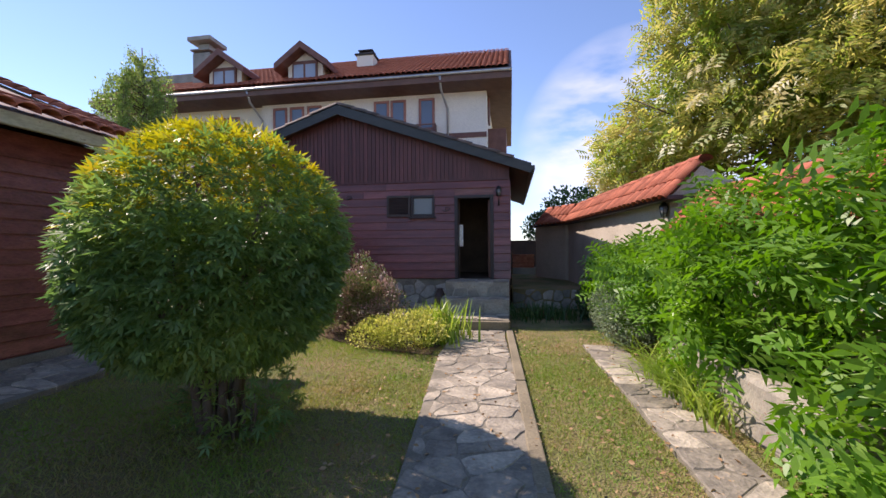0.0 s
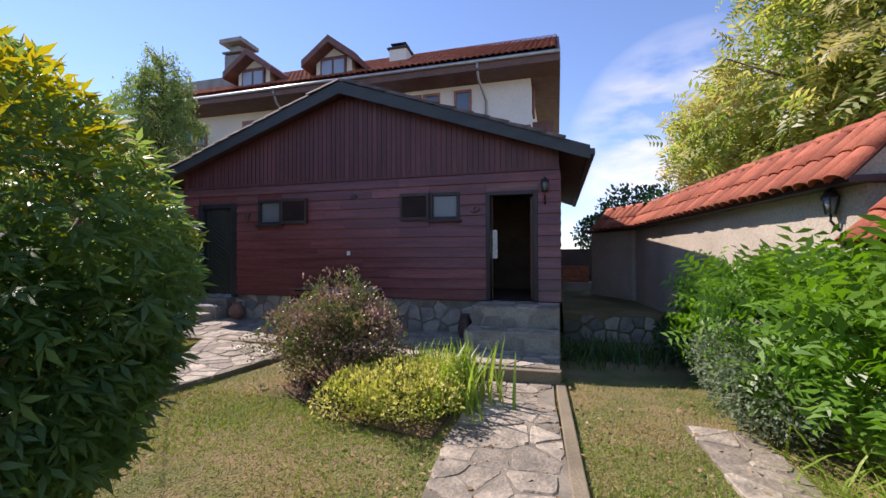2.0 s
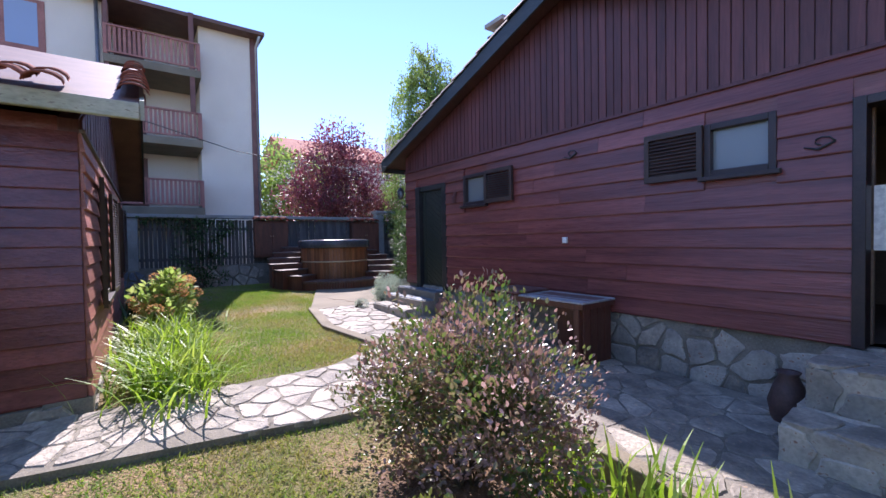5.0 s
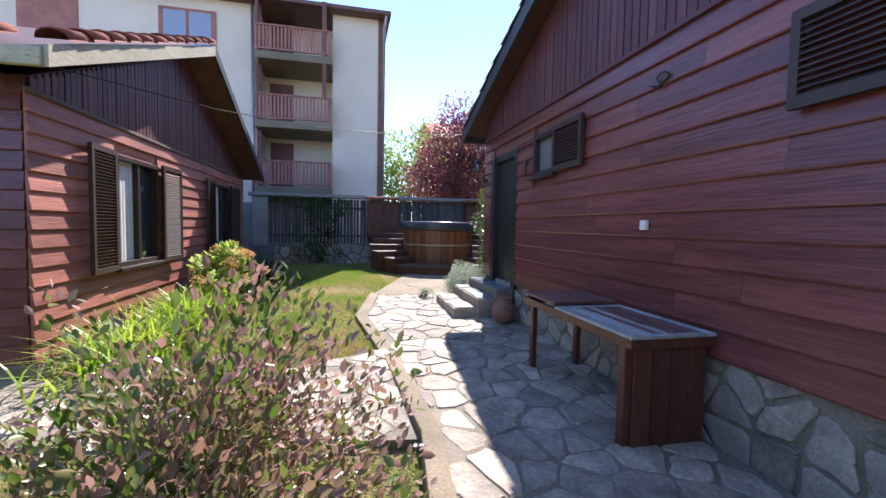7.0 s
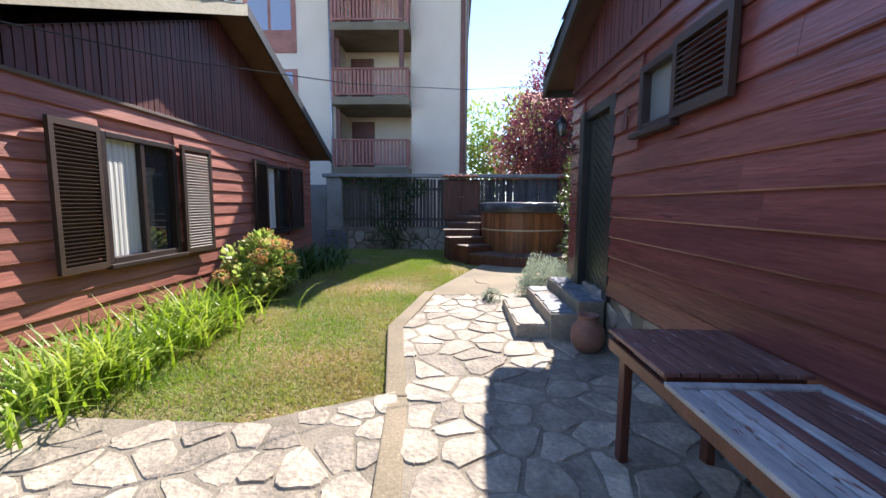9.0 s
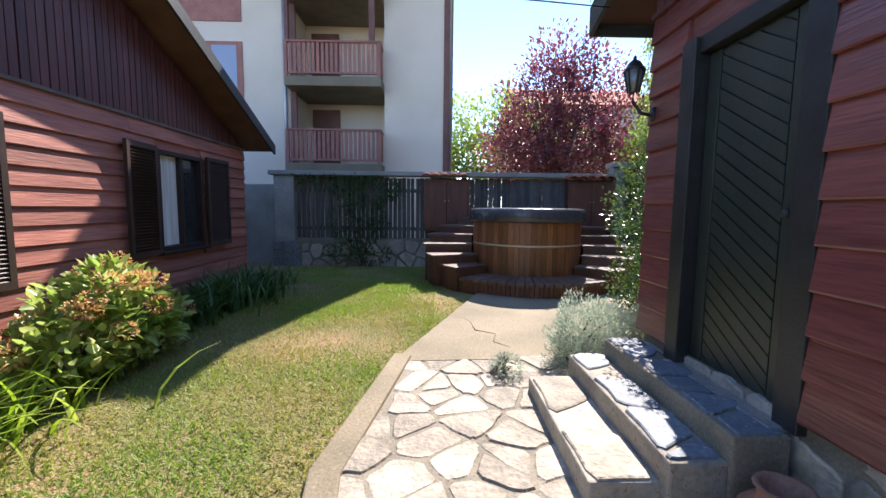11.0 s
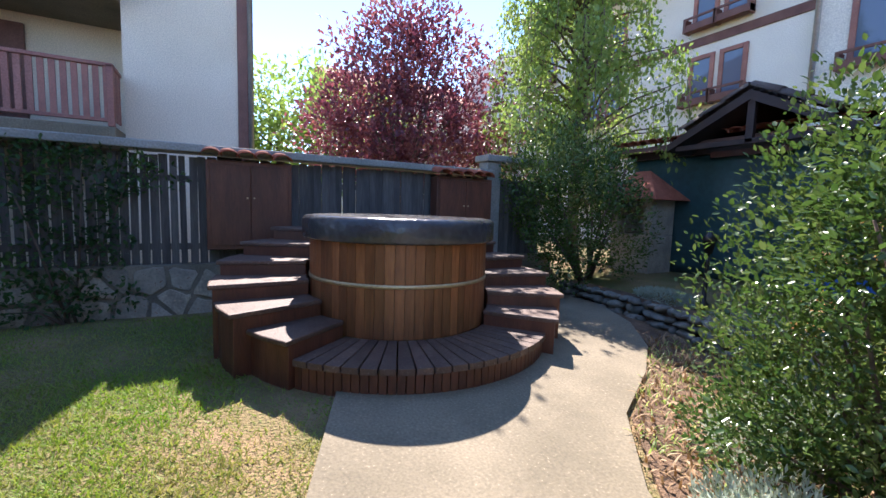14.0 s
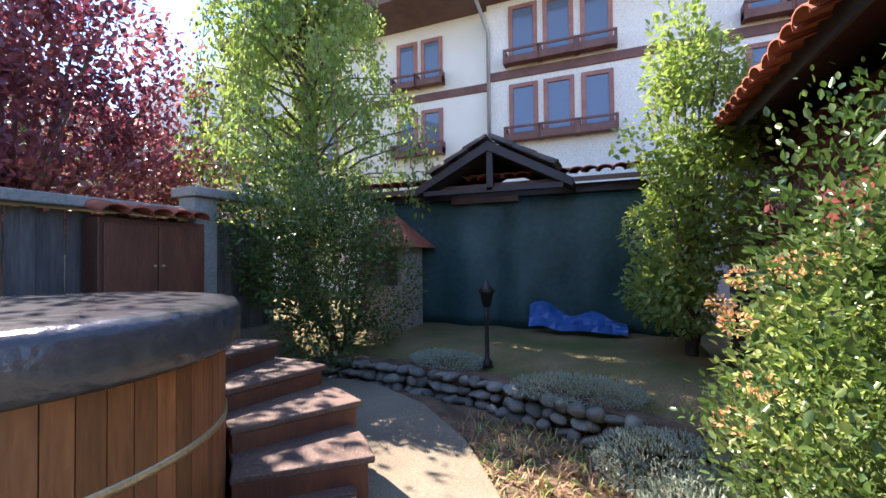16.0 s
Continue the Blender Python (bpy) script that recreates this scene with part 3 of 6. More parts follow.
def upright_slats(parent, x0, x1, pitch, z0, top, y, face, material, name="slat", seed=5):
    """Upright slats on a gable; top(x) is the height under the roof."""
    me = mesh_of(name, box_verts(0.004, -0.02 if face < 0 else 0.0, 0, 0.996, 0.0 if face < 0 else 0.02, 1), BOX, material)
    r = random.Random(seed)
    for k in range(int((x1 - x0) / pitch)):
        x = x0 + k * pitch
        z1 = min(top(x), top(x + pitch))
        if z1 - z0 > 0.05:
            ob = new(name, me)
            ob.location, ob.scale = (x, y + r.uniform(-0.003, 0.003), z0), (pitch - 0.012, 1, z1 - z0)
            ob.parent = parent


def tile_mesh(name, material, w=0.22, L=0.4, thick=0.014):
    """A curved roof tile: across x, down the slope along -y, from the origin at its upper middle."""
    v, f = [], []
    seg = 6
    for y, s in ((0, 0.9), (-L, 1.08)):
        for t in (0, thick):
            for i in range(seg + 1):
                a = math.pi * i / seg
                v.append((-math.cos(a) * (w / 2 * s), y, math.sin(a) * w * 0.32 * s + t + (0.0 if y == 0 else 0.012)))
    m = seg + 1
    for i in range(seg):
        f += [(m + i, 2 * m + m + i, 2 * m + m + i + 1, m + i + 1), (i, i + 1, 2 * m + i + 1, 2 * m + i), (2 * m + i, 2 * m + i + 1, 3 * m + i + 1, 3 * m + i)]
    me = mesh_of(name, v, f, material)
    me.polygons.foreach_set("use_smooth", [True] * len(me.polygons))
    return me


def tiled(parent, corner, along, down, length, run, me, w=0.2, step=0.34, name="tile", seed=2, joined=None, drop=0):
    """Rows of curved tiles on a slope: corner is the upper start, along and down are unit vectors in the slope."""
    r = random.Random(seed)
    along, down, corner = Vector(along), Vector(down), Vector(corner)
    up = down.cross(along).normalized()
    if up.z < 0:
        up = -up
    rot = Matrix((along, -down, up)).transposed().to_4x4()
    if rot.determinant() < 0:
        rot = Matrix((-along, -down, up)).transposed().to_4x4()
    v, f = [], []
    src_v = [q.co.copy() for q in me.vertices]
    src_f = [list(q.vertices) for q in me.polygons]
    for j in range(max(1, int(run / step + 0.4))):
        for i in range(int(length / w)):
            at = corner + along * ((i + 0.5) * w + r.uniform(-0.008, 0.008)) + down * (j * step + r.uniform(-0.012, 0.012)) + up * (0.02 + r.uniform(0, 0.008))
            m = Matrix.Translation(at) @ rot @ pose(0, 0, 0, 0, 0, r.uniform(-2, 2))
            if joined:
                k = len(v)
                v += [m @ q for q in src_v]
                f += [[k + a for a in q] for q in src_f]
            else:
                ob = new(name, me)
                ob.matrix_local = m
                ob.parent = parent
    if joined:
        ob = new(name + "s", mesh_of(name + "s", v, f, me.materials[0]))
        ob.data.polygons.foreach_set("use_smooth", [True] * len(ob.data.polygons))
        under(ob, parent)
        tagged(ob, kind="stuff")


# ---- ground ----
def ground_z(x, y):
    z = float(np.interp(x, (-13, -10.5, -8, -5.5, -3, -1.2), (0.47, 0.425, 0.35, 0.28, 0.1, 0.0)))
    if y > 12.4 and x < -9.0:
        edge = float(np.interp(x, (-13.6, -12.2, -11.2, -9.9, -9.0), (13.35, 13.3, 13.1, 12.55, 11.9)))
        z += (0.86 - z) * (min(0.68, max(0.0, (y - edge) / 0.12)) + min(0.32, max(0.0, (y - edge - 0.1) / 1.6)))
    return z


def terrace_z(x, y):
    return 0.19 - 0.0225 * x


xs = [-900, -250, -90, -45, -28] + list(np.arange(-20, 8.01, 0.2)) + [12, 20, 40, 90, 250, 900]
ys = [-900, -250, -90, -40, -20, -12] + list(np.arange(-8, 20.01, 0.2)) + [30, 45, 90, 250, 900]
gv = [(x, y, ground_z(x, y) + (0.012 * noise.noise(Vector((x, y, 0)) * 1.3) if -20 < x < 8 and -8 < y < 20 else 0)) for y in ys for x in xs]
gf = [(j * len(xs) + i, j * len(xs) + i + 1, (j + 1) * len(xs) + i + 1, (j + 1) * len(xs) + i) for j in range(len(ys) - 1) for i in range(len(xs) - 1)]
ground = tagged(new("ground", mesh_of("ground", gv, gf, M_GROUND)), "patchy mown lawn with dry brown earth", "lawn", kind="structure")
ground.data.polygons.foreach_set("use_smooth", [True] * len(gf))

def left_z(x):
    return -0.06 * x - 0.015


PATH_MAIN = [(-0.62, -3.0), (0.32, -3.0), (0.2, 2.5), (-0.12, 6.9), (-0.14, 7.6), (-1.02, 7.45), (-1.06, 5.7), (-0.76, 2.3)]
PATH_RIGHT = [(1.22, -3.0), (1.75, -3.0), (1.68, 2.6), (1.66, 6.5), (1.1, 6.6), (1.2, 2.6)]
PATH_LEFT = [(-5.35, -3.0), (-4.4, -3.0), (-4.35, 2.8), (-4.4, 4.2), (-4.05, 6.3), (-3.9, 7.8), (-5.7, 7.65), (-5.25, 6.7), (-5.3, 4.0)]
TERRACE = [(-8.85, 7.75), (-7.2, 7.45), (-5.7, 7.7), (-3.9, 7.86), (-2.4, 7.7), (-1.1, 7.62), (-0.06, 7.62), (-0.04, 9.6), (-8.25, 9.6), (-8.9, 9.1)]


def walkway(name, outline, label, top, seed, size=0.42, material=(M_STONE,)):
    base = prism(name, outline, lambda x, y: top(x, y) - 0.14, lambda x, y: top(x, y) + 0.012, M_MORTAR)
    tagged(base, label, "path", kind="structure")
    return base


path_main = walkway("path_main", PATH_MAIN, "straight garden path of pale irregular flagstones", lambda x, y: 0.02, 1)
path_right = walkway("path_side", PATH_RIGHT, "narrow side path of pale flagstones", lambda x, y: 0.02, 2)
path_left = walkway("path_left", PATH_LEFT, "curving path of pale irregular flagstones", lambda x, y: left_z(x), 3)
terrace = walkway("terrace", TERRACE, "flagstone terrace with a raised concrete edge", terrace_z, 4)
tagged(boxes("path_kerb", [(-0.02, -3, -0.1, 0.1, 2.4, 0.05), (-0.02, 2.41, -0.1, 0.1, 4.6, 0.045), (-0.02, 4.62, -0.1, 0.1, 7.6, 0.05)], M_CONC, 0.012), "thin concrete kerb along the path", "kerb", kind="structure")
kerb = bpy.data.objects["path_kerb"]
kerb.matrix_world = Matrix.Translation((0.1, 2.5, 0)) @ Matrix.Rotation(radians(2.6), 4, "Z") @ Matrix.Translation((0.04, -2.5, 0))
CONCRETE = [(-8.75, 7.62), (-10.2, 8.18), (-11.6, 8.72), (-12.6, 11.0), (-13.4, 12.9), (-12.7, 12.98), (-11.9, 12.62), (-11.2, 12.0), (-10.75, 11.35), (-10.3, 10.5), (-9.7, 9.9), (-8.75, 9.3), (-8.8, 8.5)]
concrete = tagged(prism("path_concrete", CONCRETE, lambda x, y: 0.2, lambda x, y: 0.408 + 0.03 * (-x - 8.75), M_CONC), "pale concrete path with a long crack", "path", kind="structure")
tagged(prism("terrace_edge", [(-8.9, 7.62), (-7.22, 7.32), (-5.62, 7.56), (-5.62, 7.72), (-7.2, 7.5), (-8.86, 7.78)], lambda x, y: ground_z(x, y) - 0.1, lambda x, y: ground_z(x, y) + 0.06, M_CONC, bevel=0.015), "worn concrete edging of the terrace", "kerb", kind="structure")
tagged(prism("terrace_kerb", [(-5.62, 7.58), (-3.9, 7.72), (-2.4, 7.56), (-1.14, 7.48), (-1.14, 7.63), (-2.4, 7.71), (-3.9, 7.87), (-5.62, 7.73)], lambda x, y: ground_z(x, y) - 0.1, lambda x, y: terrace_z(x, y) + 0.022, M_CONC, bevel=0.012), "worn concrete kerb along the terrace", "kerb", kind="structure")
tagged(prism("terrace_step", [(-1.12, 7.5), (-0.05, 7.52), (-0.03, 7.66), (-1.12, 7.64)], -0.1, 0.197, M_CONC, bevel=0.012), "low concrete step at the terrace edge", "step", kind="structure")
crack = [(-9.1, 8.75), (-9.25, 8.6), (-9.5, 8.66), (-9.62, 8.45), (-9.95, 8.42), (-10.2, 8.3)]
tagged(tube("path_crack", [(x, y, 0.408 + 0.03 * (-x - 8.75) - 0.004) for x, y in crack], [0.006, 0.012, 0.009, 0.014, 0.008, 0.005], M_SOIL, 4), "dark crack in the concrete path", "crack", kind="structure")


# ---- red cabin ----
def shutter(name, w, h, parent, at, rot=0.0):
    """A louvred shutter, its hinge edge at the origin, opening along +x, facing -y."""
    v, f = [], []
    parts = [(0, -0.02, 0, 0.05, 0.02, h), (w - 0.05, -0.02, 0, w, 0.02, h), (0.05, -0.02, 0, w - 0.05, 0.02, 0.06), (0.05, -0.02, h - 0.06, w - 0.05, 0.02, h)]
    for it in parts:
        k = len(v)
        v += box_verts(*it)
        f += [[k + i for i in q] for q in BOX]
    fr = new(name, mesh_of(name, v, f, M_SHUT))
    fr.matrix_local = Matrix.Translation(at) @ Matrix.Rotation(rot, 4, "Z")
    fr.parent = parent
    n = int((h - 0.12) / 0.036)
    me = mesh_of("slat", [(0.05, -0.018, 0), (w - 0.05, -0.018, 0), (w - 0.05, 0.016, 0.03), (0.05, 0.016, 0.03), (0.05, -0.018, 0.006), (w - 0.05, -0.018, 0.006), (w - 0.05, 0.016, 0.036), (0.05, 0.016, 0.036)], BOX, M_SHUT)
    for k in range(n):
        s = new("slat", me)
        s.location = (0, 0, 0.06 + k * 0.036)
        s.parent = fr
    return fr


def window(name, x0, x1, z0, z1, y, face, label, glass, curtain=False, mullion=True):
    """A framed window in a wall at y, facing face along y."""
    w = tagged(empty(name), label, "window", kind="structure")
    s = face
    d0, d1 = sorted((y + s * 0.045, y - s * 0.08))
    t = 0.06
    boxes("frame", [(x0, d0, z0, x0 + t, d1, z1), (x1 - t, d0, z0, x1, d1, z1), (x0 + t, d0, z1 - t, x1 - t, d1, z1), (x0 + t, d0, z0, x1 - t, d1, z0 + t)] + ([((x0 + x1) / 2 - 0.03, d0 + 0.02, z0 + t, (x0 + x1) / 2 + 0.03, d1 - 0.01, z1 - t)] if mullion else []), M_FRAME, 0.006, w)
    g = sorted((y - s * 0.03, y - s * 0.038))
    boxes("pane", [(x0 + t, g[0], z0 + t, x1 - t, g[1], z1 - t)], glass, 0, w)
    if curtain:
        v, f = [], []
        n = 24
        for i in range(n + 1):
            x = x0 + t + (x1 - x0 - 2 * t) * (0.5 + 0.5 * i / n)
            yy = y - s * (0.026 + 0.003 * math.sin(i * 1.9))
            v += [(x, yy, z0 + t), (x, yy, z1 - t)]
        f = [(2 * i, 2 * i + 2, 2 * i + 3, 2 * i + 1) for i in range(n)]
        cu = new("curtain", mesh_of("curtain", v, f, M_CURTAIN))
        cu.parent = w
    boxes("sill", [(x0 - 0.04, *sorted((y + s * 0.04, y + s * 0.1)), z0 - 0.04, x1 + 0.04)][0:0] or [(x0 - 0.04, min(y + s * 0.03, y + s * 0.1), z0 - 0.045, x1 + 0.04, max(y + s * 0.03, y + s * 0.1), z0)], M_FRAME, 0.006, w)
    return w


BX0, BX1, BY, BYB, BAP, BEZ, BAZ = -8.3, -0.04, 9.63, 16.4, -4.18, 3.47, 5.07


def b_top(x):
    return BAZ - 0.11 - abs(x - BAP) * (BAZ - BEZ) / 4.62


DOOR_A, DOOR_B = (-1.29, -0.46, 0.84, 2.79), (-7.82, -6.9, 0.78, 2.79)
WIN_A, WIN_B = (-2.42, -1.83, 2.35, 2.87), (-6.3, -5.7, 2.35, 2.88)


def wall_with(name, x0, x1, y0, y1, z0, z1, openings, material, label):
    """A wall along x with openings (xa, xb, za, zb), in upright strips."""
    cuts = sorted({x0, x1, *[o[0] for o in openings], *[o[1] for o in openings]})
    items = []
    for a, b in zip(cuts[:-1], cuts[1:]):
        zs = [z0]
        for o in sorted(openings, key=lambda q: q[2]):
            if o[0] <= a + 1e-6 and o[1] >= b - 1e-6:
                zs += [o[2], o[3]]
        zs.append(z1)
        for p, q in zip(zs[0::2], zs[1::2]):
            if q - p > 0.01:
                items.append((a, y0, p, b, y1, q))
    return tagged(boxes(name, items, material), label, "wall", kind="structure")


wall_b = wall_with("wall_cabin_front", BX0, BX1, BY, BY + 0.14, 0.84, 3.2, [DOOR_A, DOOR_B, WIN_A, WIN_B], M_RED, "cabin wall of dark red lapped boards")
rows_b = [0.85 + 0.196 * k for k in range(13)]
boards_on(wall_b, rows_b, [DOOR_A, DOOR_B, WIN_A, WIN_B, (DOOR_A[0] - 0.05, DOOR_A[1] + 0.05, 0.8, 2.84), (DOOR_B[0] - 0.05, DOOR_B[1] + 0.05, 0.7, 2.84)], BX0 - 0.02, BX1 + 0.02, BY, -1, M_RED)
gable_b = tagged(extruded("wall_cabin_gable", [(BX0, 3.2), (BX1, 3.2), (BX1, b_top(BX1)), (BAP, b_top(BAP)), (BX0, b_top(BX0))], "y", BY - 0.0, BY + 0.14, M_REDDARK), "cabin gable of dark upright slats", "wall", kind="structure")
upright_slats(gable_b, BX0, BX1, 0.102, 3.215, b_top, BY, -1, M_REDDARK)
tagged(boxes("trim_cabin", [(BX0 - 0.02, BY - 0.045, 3.185, BX1 + 0.02, BY - 0.001, 3.222)], M_REDDARK, 0.004), "dark ledge between boards and slats", "trim", kind="structure")
wall_be = tagged(boxes("wall_cabin_east", [(BX1 - 0.14, BY + 0.141, 0.0, BX1, BYB, 3.3)], M_RED), "red boarded side wall of the cabin", "wall", kind="structure")
boards_along_y(wall_be, rows_b, BY + 0.01, BYB, BX1, 1, M_RED)
wall_bw = tagged(boxes("wall_cabin_west", [(BX0, BY + 0.141, 0.3, BX0 + 0.14, BYB, 3.3)], M_RED), "red boarded side wall of the cabin", "wall", kind="structure")
boards_along_y(wall_bw, rows_b, BY + 0.01, BYB, BX0, -1, M_RED)
tagged(boxes("wall_cabin_back", [(BX0, BYB, 0.0, BX1, BYB + 0.14, 4.7)], M_RED), "plain back wall of the cabin", "wall", kind="structure")
tagged(boxes("floor_cabin", [(BX0 + 0.14, BY + 0.14, 0.7, BX1 - 0.14, BYB, 0.84)], M_DARK), "dark wooden cabin floor", "floor", kind="structure")
tagged(boxes("ceiling_cabin", [(BX0 + 0.14, BY + 0.14, 3.1, BX1 - 0.14, BYB, 3.16)], M_DARK), "dark boarded ceiling", "ceiling", kind="structure")
tagged(boxes("wall_cabin_inner", [(-3.2, BY + 0.14, 0.84, -3.1, BYB, 3.1), (-3.1, 12.6, 0.84, BX1 - 0.14, 12.7, 3.1), (-8.1, 11.4, 0.84, -3.2, 11.5, 3.1)], M_DARK), "dark inner wall seen through the doorway", "wall", kind="structure")
foot_b = tagged(boxes("plinth_cabin", [(BX0 + 0.02, BY + 0.02, 0.0, BX1 - 0.02, BY + 0.3, 0.84)], M_MORTAR), "rubble stone plinth under the cabin", "plinth", kind="structure")


def roof_slab(name, xa, za, xb, zb, y0, y1, t, material, label):
    return tagged(extruded(name, [(xa, za), (xb, zb), (xb, zb - t), (xa, za - t)], "y", y0, y1, material), label, "roof", kind="structure")


RY0 = BY - 0.3
roof_b1 = roof_slab("roof_cabin_east", BAP, BAZ, 0.44, BEZ, RY0 + 0.01, BYB + 0.5, 0.1, M_SOFFITDARK, "cabin roof slope with old grey tiles")
roof_b2 = roof_slab("roof_cabin_west", BAP, BAZ, -8.8, BEZ, RY0 + 0.01, BYB + 0.5, 0.1, M_SOFFITDARK, "cabin roof slope with old grey tiles")
for nm, xe, ze in (("fascia_cabin_east", 0.46, BEZ), ("fascia_cabin_west", -8.82, BEZ)):
    tagged(extruded(nm, [(BAP, BAZ + 0.03), (xe, ze + 0.03), (xe, ze - 0.2), (BAP, BAZ - 0.2)], "y", RY0 - 0.03, RY0 + 0.005, M_FASCIA), "dark grey-green board along the gable edge", "trim", kind="structure")
tagged(boxes("gutter_cabin", [(0.43, RY0 - 0.02, BEZ - 0.14, 0.54, BYB + 0.5, BEZ - 0.02)], M_FASCIA, 0.02), "dark gutter along the eave", "gutter", kind="structure")
tagged(boxes("eave_board_west", [(-8.84, RY0 - 0.02, BEZ - 0.2, -8.81, BYB + 0.5, BEZ + 0.02)], M_FASCIA, 0.005), "dark board along the eave", "trim", kind="structure")

# openings of the cabin
door_way = tagged(empty("door_frame_open"), "open doorway with a dark wooden frame", "doorway", kind="structure")
xa, xb, za, zb = DOOR_A
boxes("frame", [(xa - 0.05, BY - 0.05, za, xa + 0.03, BY + 0.16, zb + 0.05), (xb - 0.03, BY - 0.05, za, xb + 0.05, BY + 0.16, zb + 0.05), (xa + 0.03, BY - 0.05, zb - 0.02, xb - 0.03, BY + 0.16, zb + 0.05)], M_FRAME, 0.006, door_way)
door_1 = tagged(empty("door_inner", (xb - 0.04, BY + 0.16, za)), "brown plank door standing open inwards", "door")
under(boxes("leaf", [(xb - 0.09, BY + 0.17, za + 0.01, xb - 0.04, BY + 0.95, zb - 0.04)], M_BENCH, 0.006), door_1)
under(boxes("rail", [(xb - 0.105, BY + 0.22, za + 0.3 + 0.6 * k, xb - 0.09, BY + 0.9, za + 0.42 + 0.6 * k) for k in range(3)], M_BROWN, 0.004), door_1)
sheet = tagged(boxes("notice_sheet", [(-1.25, BY + 0.19, 1.62, -1.16, BY + 0.2, 2.15)], M_WHITEPLASTIC), "pale paper sheet hanging inside the doorway", "paper")
tagged(boxes("inner_post", [(-1.33, BY + 0.2, 0.84, -1.25, BY + 0.27, 3.1)], M_DARK, 0.005), "dark post behind the doorway", "post", kind="structure")

door_2 = tagged(empty("door_closed", (-7.8, BY, 0.79)), "dark green door with slanting boards", "door")
xa, xb, za, zb = DOOR_B
under(boxes("frame", [(xa - 0.05, BY - 0.06, za, xa + 0.09, BY + 0.14, zb + 0.05), (xb - 0.09, BY - 0.03, za, xb + 0.05, BY + 0.14, zb + 0.05), (xa + 0.09, BY - 0.03, zb - 0.05, xb - 0.09, BY + 0.14, zb + 0.05)], M_METAL, 0.006), door_2)
under(boxes("leaf", [(xa + 0.09, BY + 0.05, za + 0.01, xb - 0.09, BY + 0.1, zb - 0.05)], M_DOOR), door_2)
under(boxes("stile", [(xa + 0.1, BY + 0.03, za + 0.02, xa + 0.2, BY + 0.05, zb - 0.06), (xb - 0.2, BY + 0.03, za + 0.02, xb - 0.1, BY + 0.05, zb - 0.06)], M_DOOR, 0.004), door_2)
for k in range(26):
    z = za + 0.02 + k * 0.095
    x_l, x_r = xa + 0.21, xb - 0.21
    rise = (x_r - x_l) * 0.62
    q = [(x_l, z), (x_l, z + 0.084), (x_r, z + 0.084 - rise), (x_r, z - rise)]
    q = clip(clip(q, 0, zb - 0.07, 0, 1), 0, za + 0.03, 0, -1)
    if len(q) > 2:
        under(extruded("slat", q, "y", BY + 0.034, BY + 0.05, M_DOOR), door_2)
under(boxes("threshold", [(xa + 0.02, BY - 0.1, za - 0.02, xb - 0.02, BY + 0.12, za + 0.008)], M_ZINC, 0.004), door_2)
under(lathe("knob", [(0.0, 0), (0.02, 0.004), (0.026, 0.02), (0.018, 0.04), (0.0, 0.045)], (xb - 0.15, BY + 0.01, 1.75), M_METAL, 12), door_2)
win_a = window("window_1", *WIN_A, BY, -1, "small window with pale frosted glass", M_GLASSPALE, mullion=False)
shutter("shutter", 0.59, 0.52, win_a, (-3.01, BY - 0.07, 2.35))
win_b = window("window_2", *WIN_B, BY, -1, "small window with pale frosted glass", M_GLASSPALE, mullion=False)
shutter("shutter", 0.62, 0.53, win_b, (-5.69, BY - 0.07, 2.35))
tagged(boxes("wall_socket", [(-4.15, BY - 0.075, 1.69, -4.08, BY - 0.036, 1.77)], M_WHITEPLASTIC, 0.008), "small white socket on the boards", "socket")


def wall_lantern(at, face, label):
    """A small lantern with a tapered glass body, hung from a wall bracket; face: the way out of the wall (x, y)."""
    fx, fy = face
    l = tagged(empty("wall_lantern", at), label, "lamp", "wall lanterns")
    x, y, z = at
    cx, cy = x + fx * 0.16, y + fy * 0.16
    under(tube("bracket", [[(x, y, z - 0.12), (x + fx * 0.1, y + fy * 0.1, z - 0.1), (cx, cy, z - 0.02), (cx, cy, z + 0.05)], [(x, y, z - 0.16), (x, y, z - 0.06)]], [[0.014, 0.014, 0.012, 0.01], [0.02, 0.02]], M_METAL, 8), l)
    under(lathe("cap", [(0.08, 0.2), (0.07, 0.215), (0.035, 0.265), (0.012, 0.28), (0.014, 0.295), (0.0, 0.31)], (cx, cy, z), M_METAL, 6), l)
    under(lathe("pane", [(0.035, 0.05), (0.068, 0.198)], (cx, cy, z), M_GLASSPALE, 6), l)
    ribs = [[(cx + 0.037 * math.cos(a), cy + 0.037 * math.sin(a), z + 0.04), (cx + 0.071 * math.cos(a), cy + 0.071 * math.sin(a), z + 0.203)] for a in [k * math.pi / 3 for k in range(6)]]
    under(tube("rib", ribs, [[0.007, 0.007]] * 6, M_METAL, 5), l)
    return l


wall_lantern((-0.28, BY - 0.03, 2.74), (0, -1), "small black lantern beside the open doorway")
wall_lantern((-8.24, BY - 0.03, 2.6), (0, -1), "black lantern on the cabin corner")
tagged(boxes("bird_ornament", [(-6.62, BY - 0.055, 2.42, -6.52, BY - 0.036, 2.56), (-6.58, BY - 0.055, 2.56, -6.5, BY - 0.037, 2.62)], M_REDDARK, 0.008), "small red wooden ornament on the boards", "ornament")

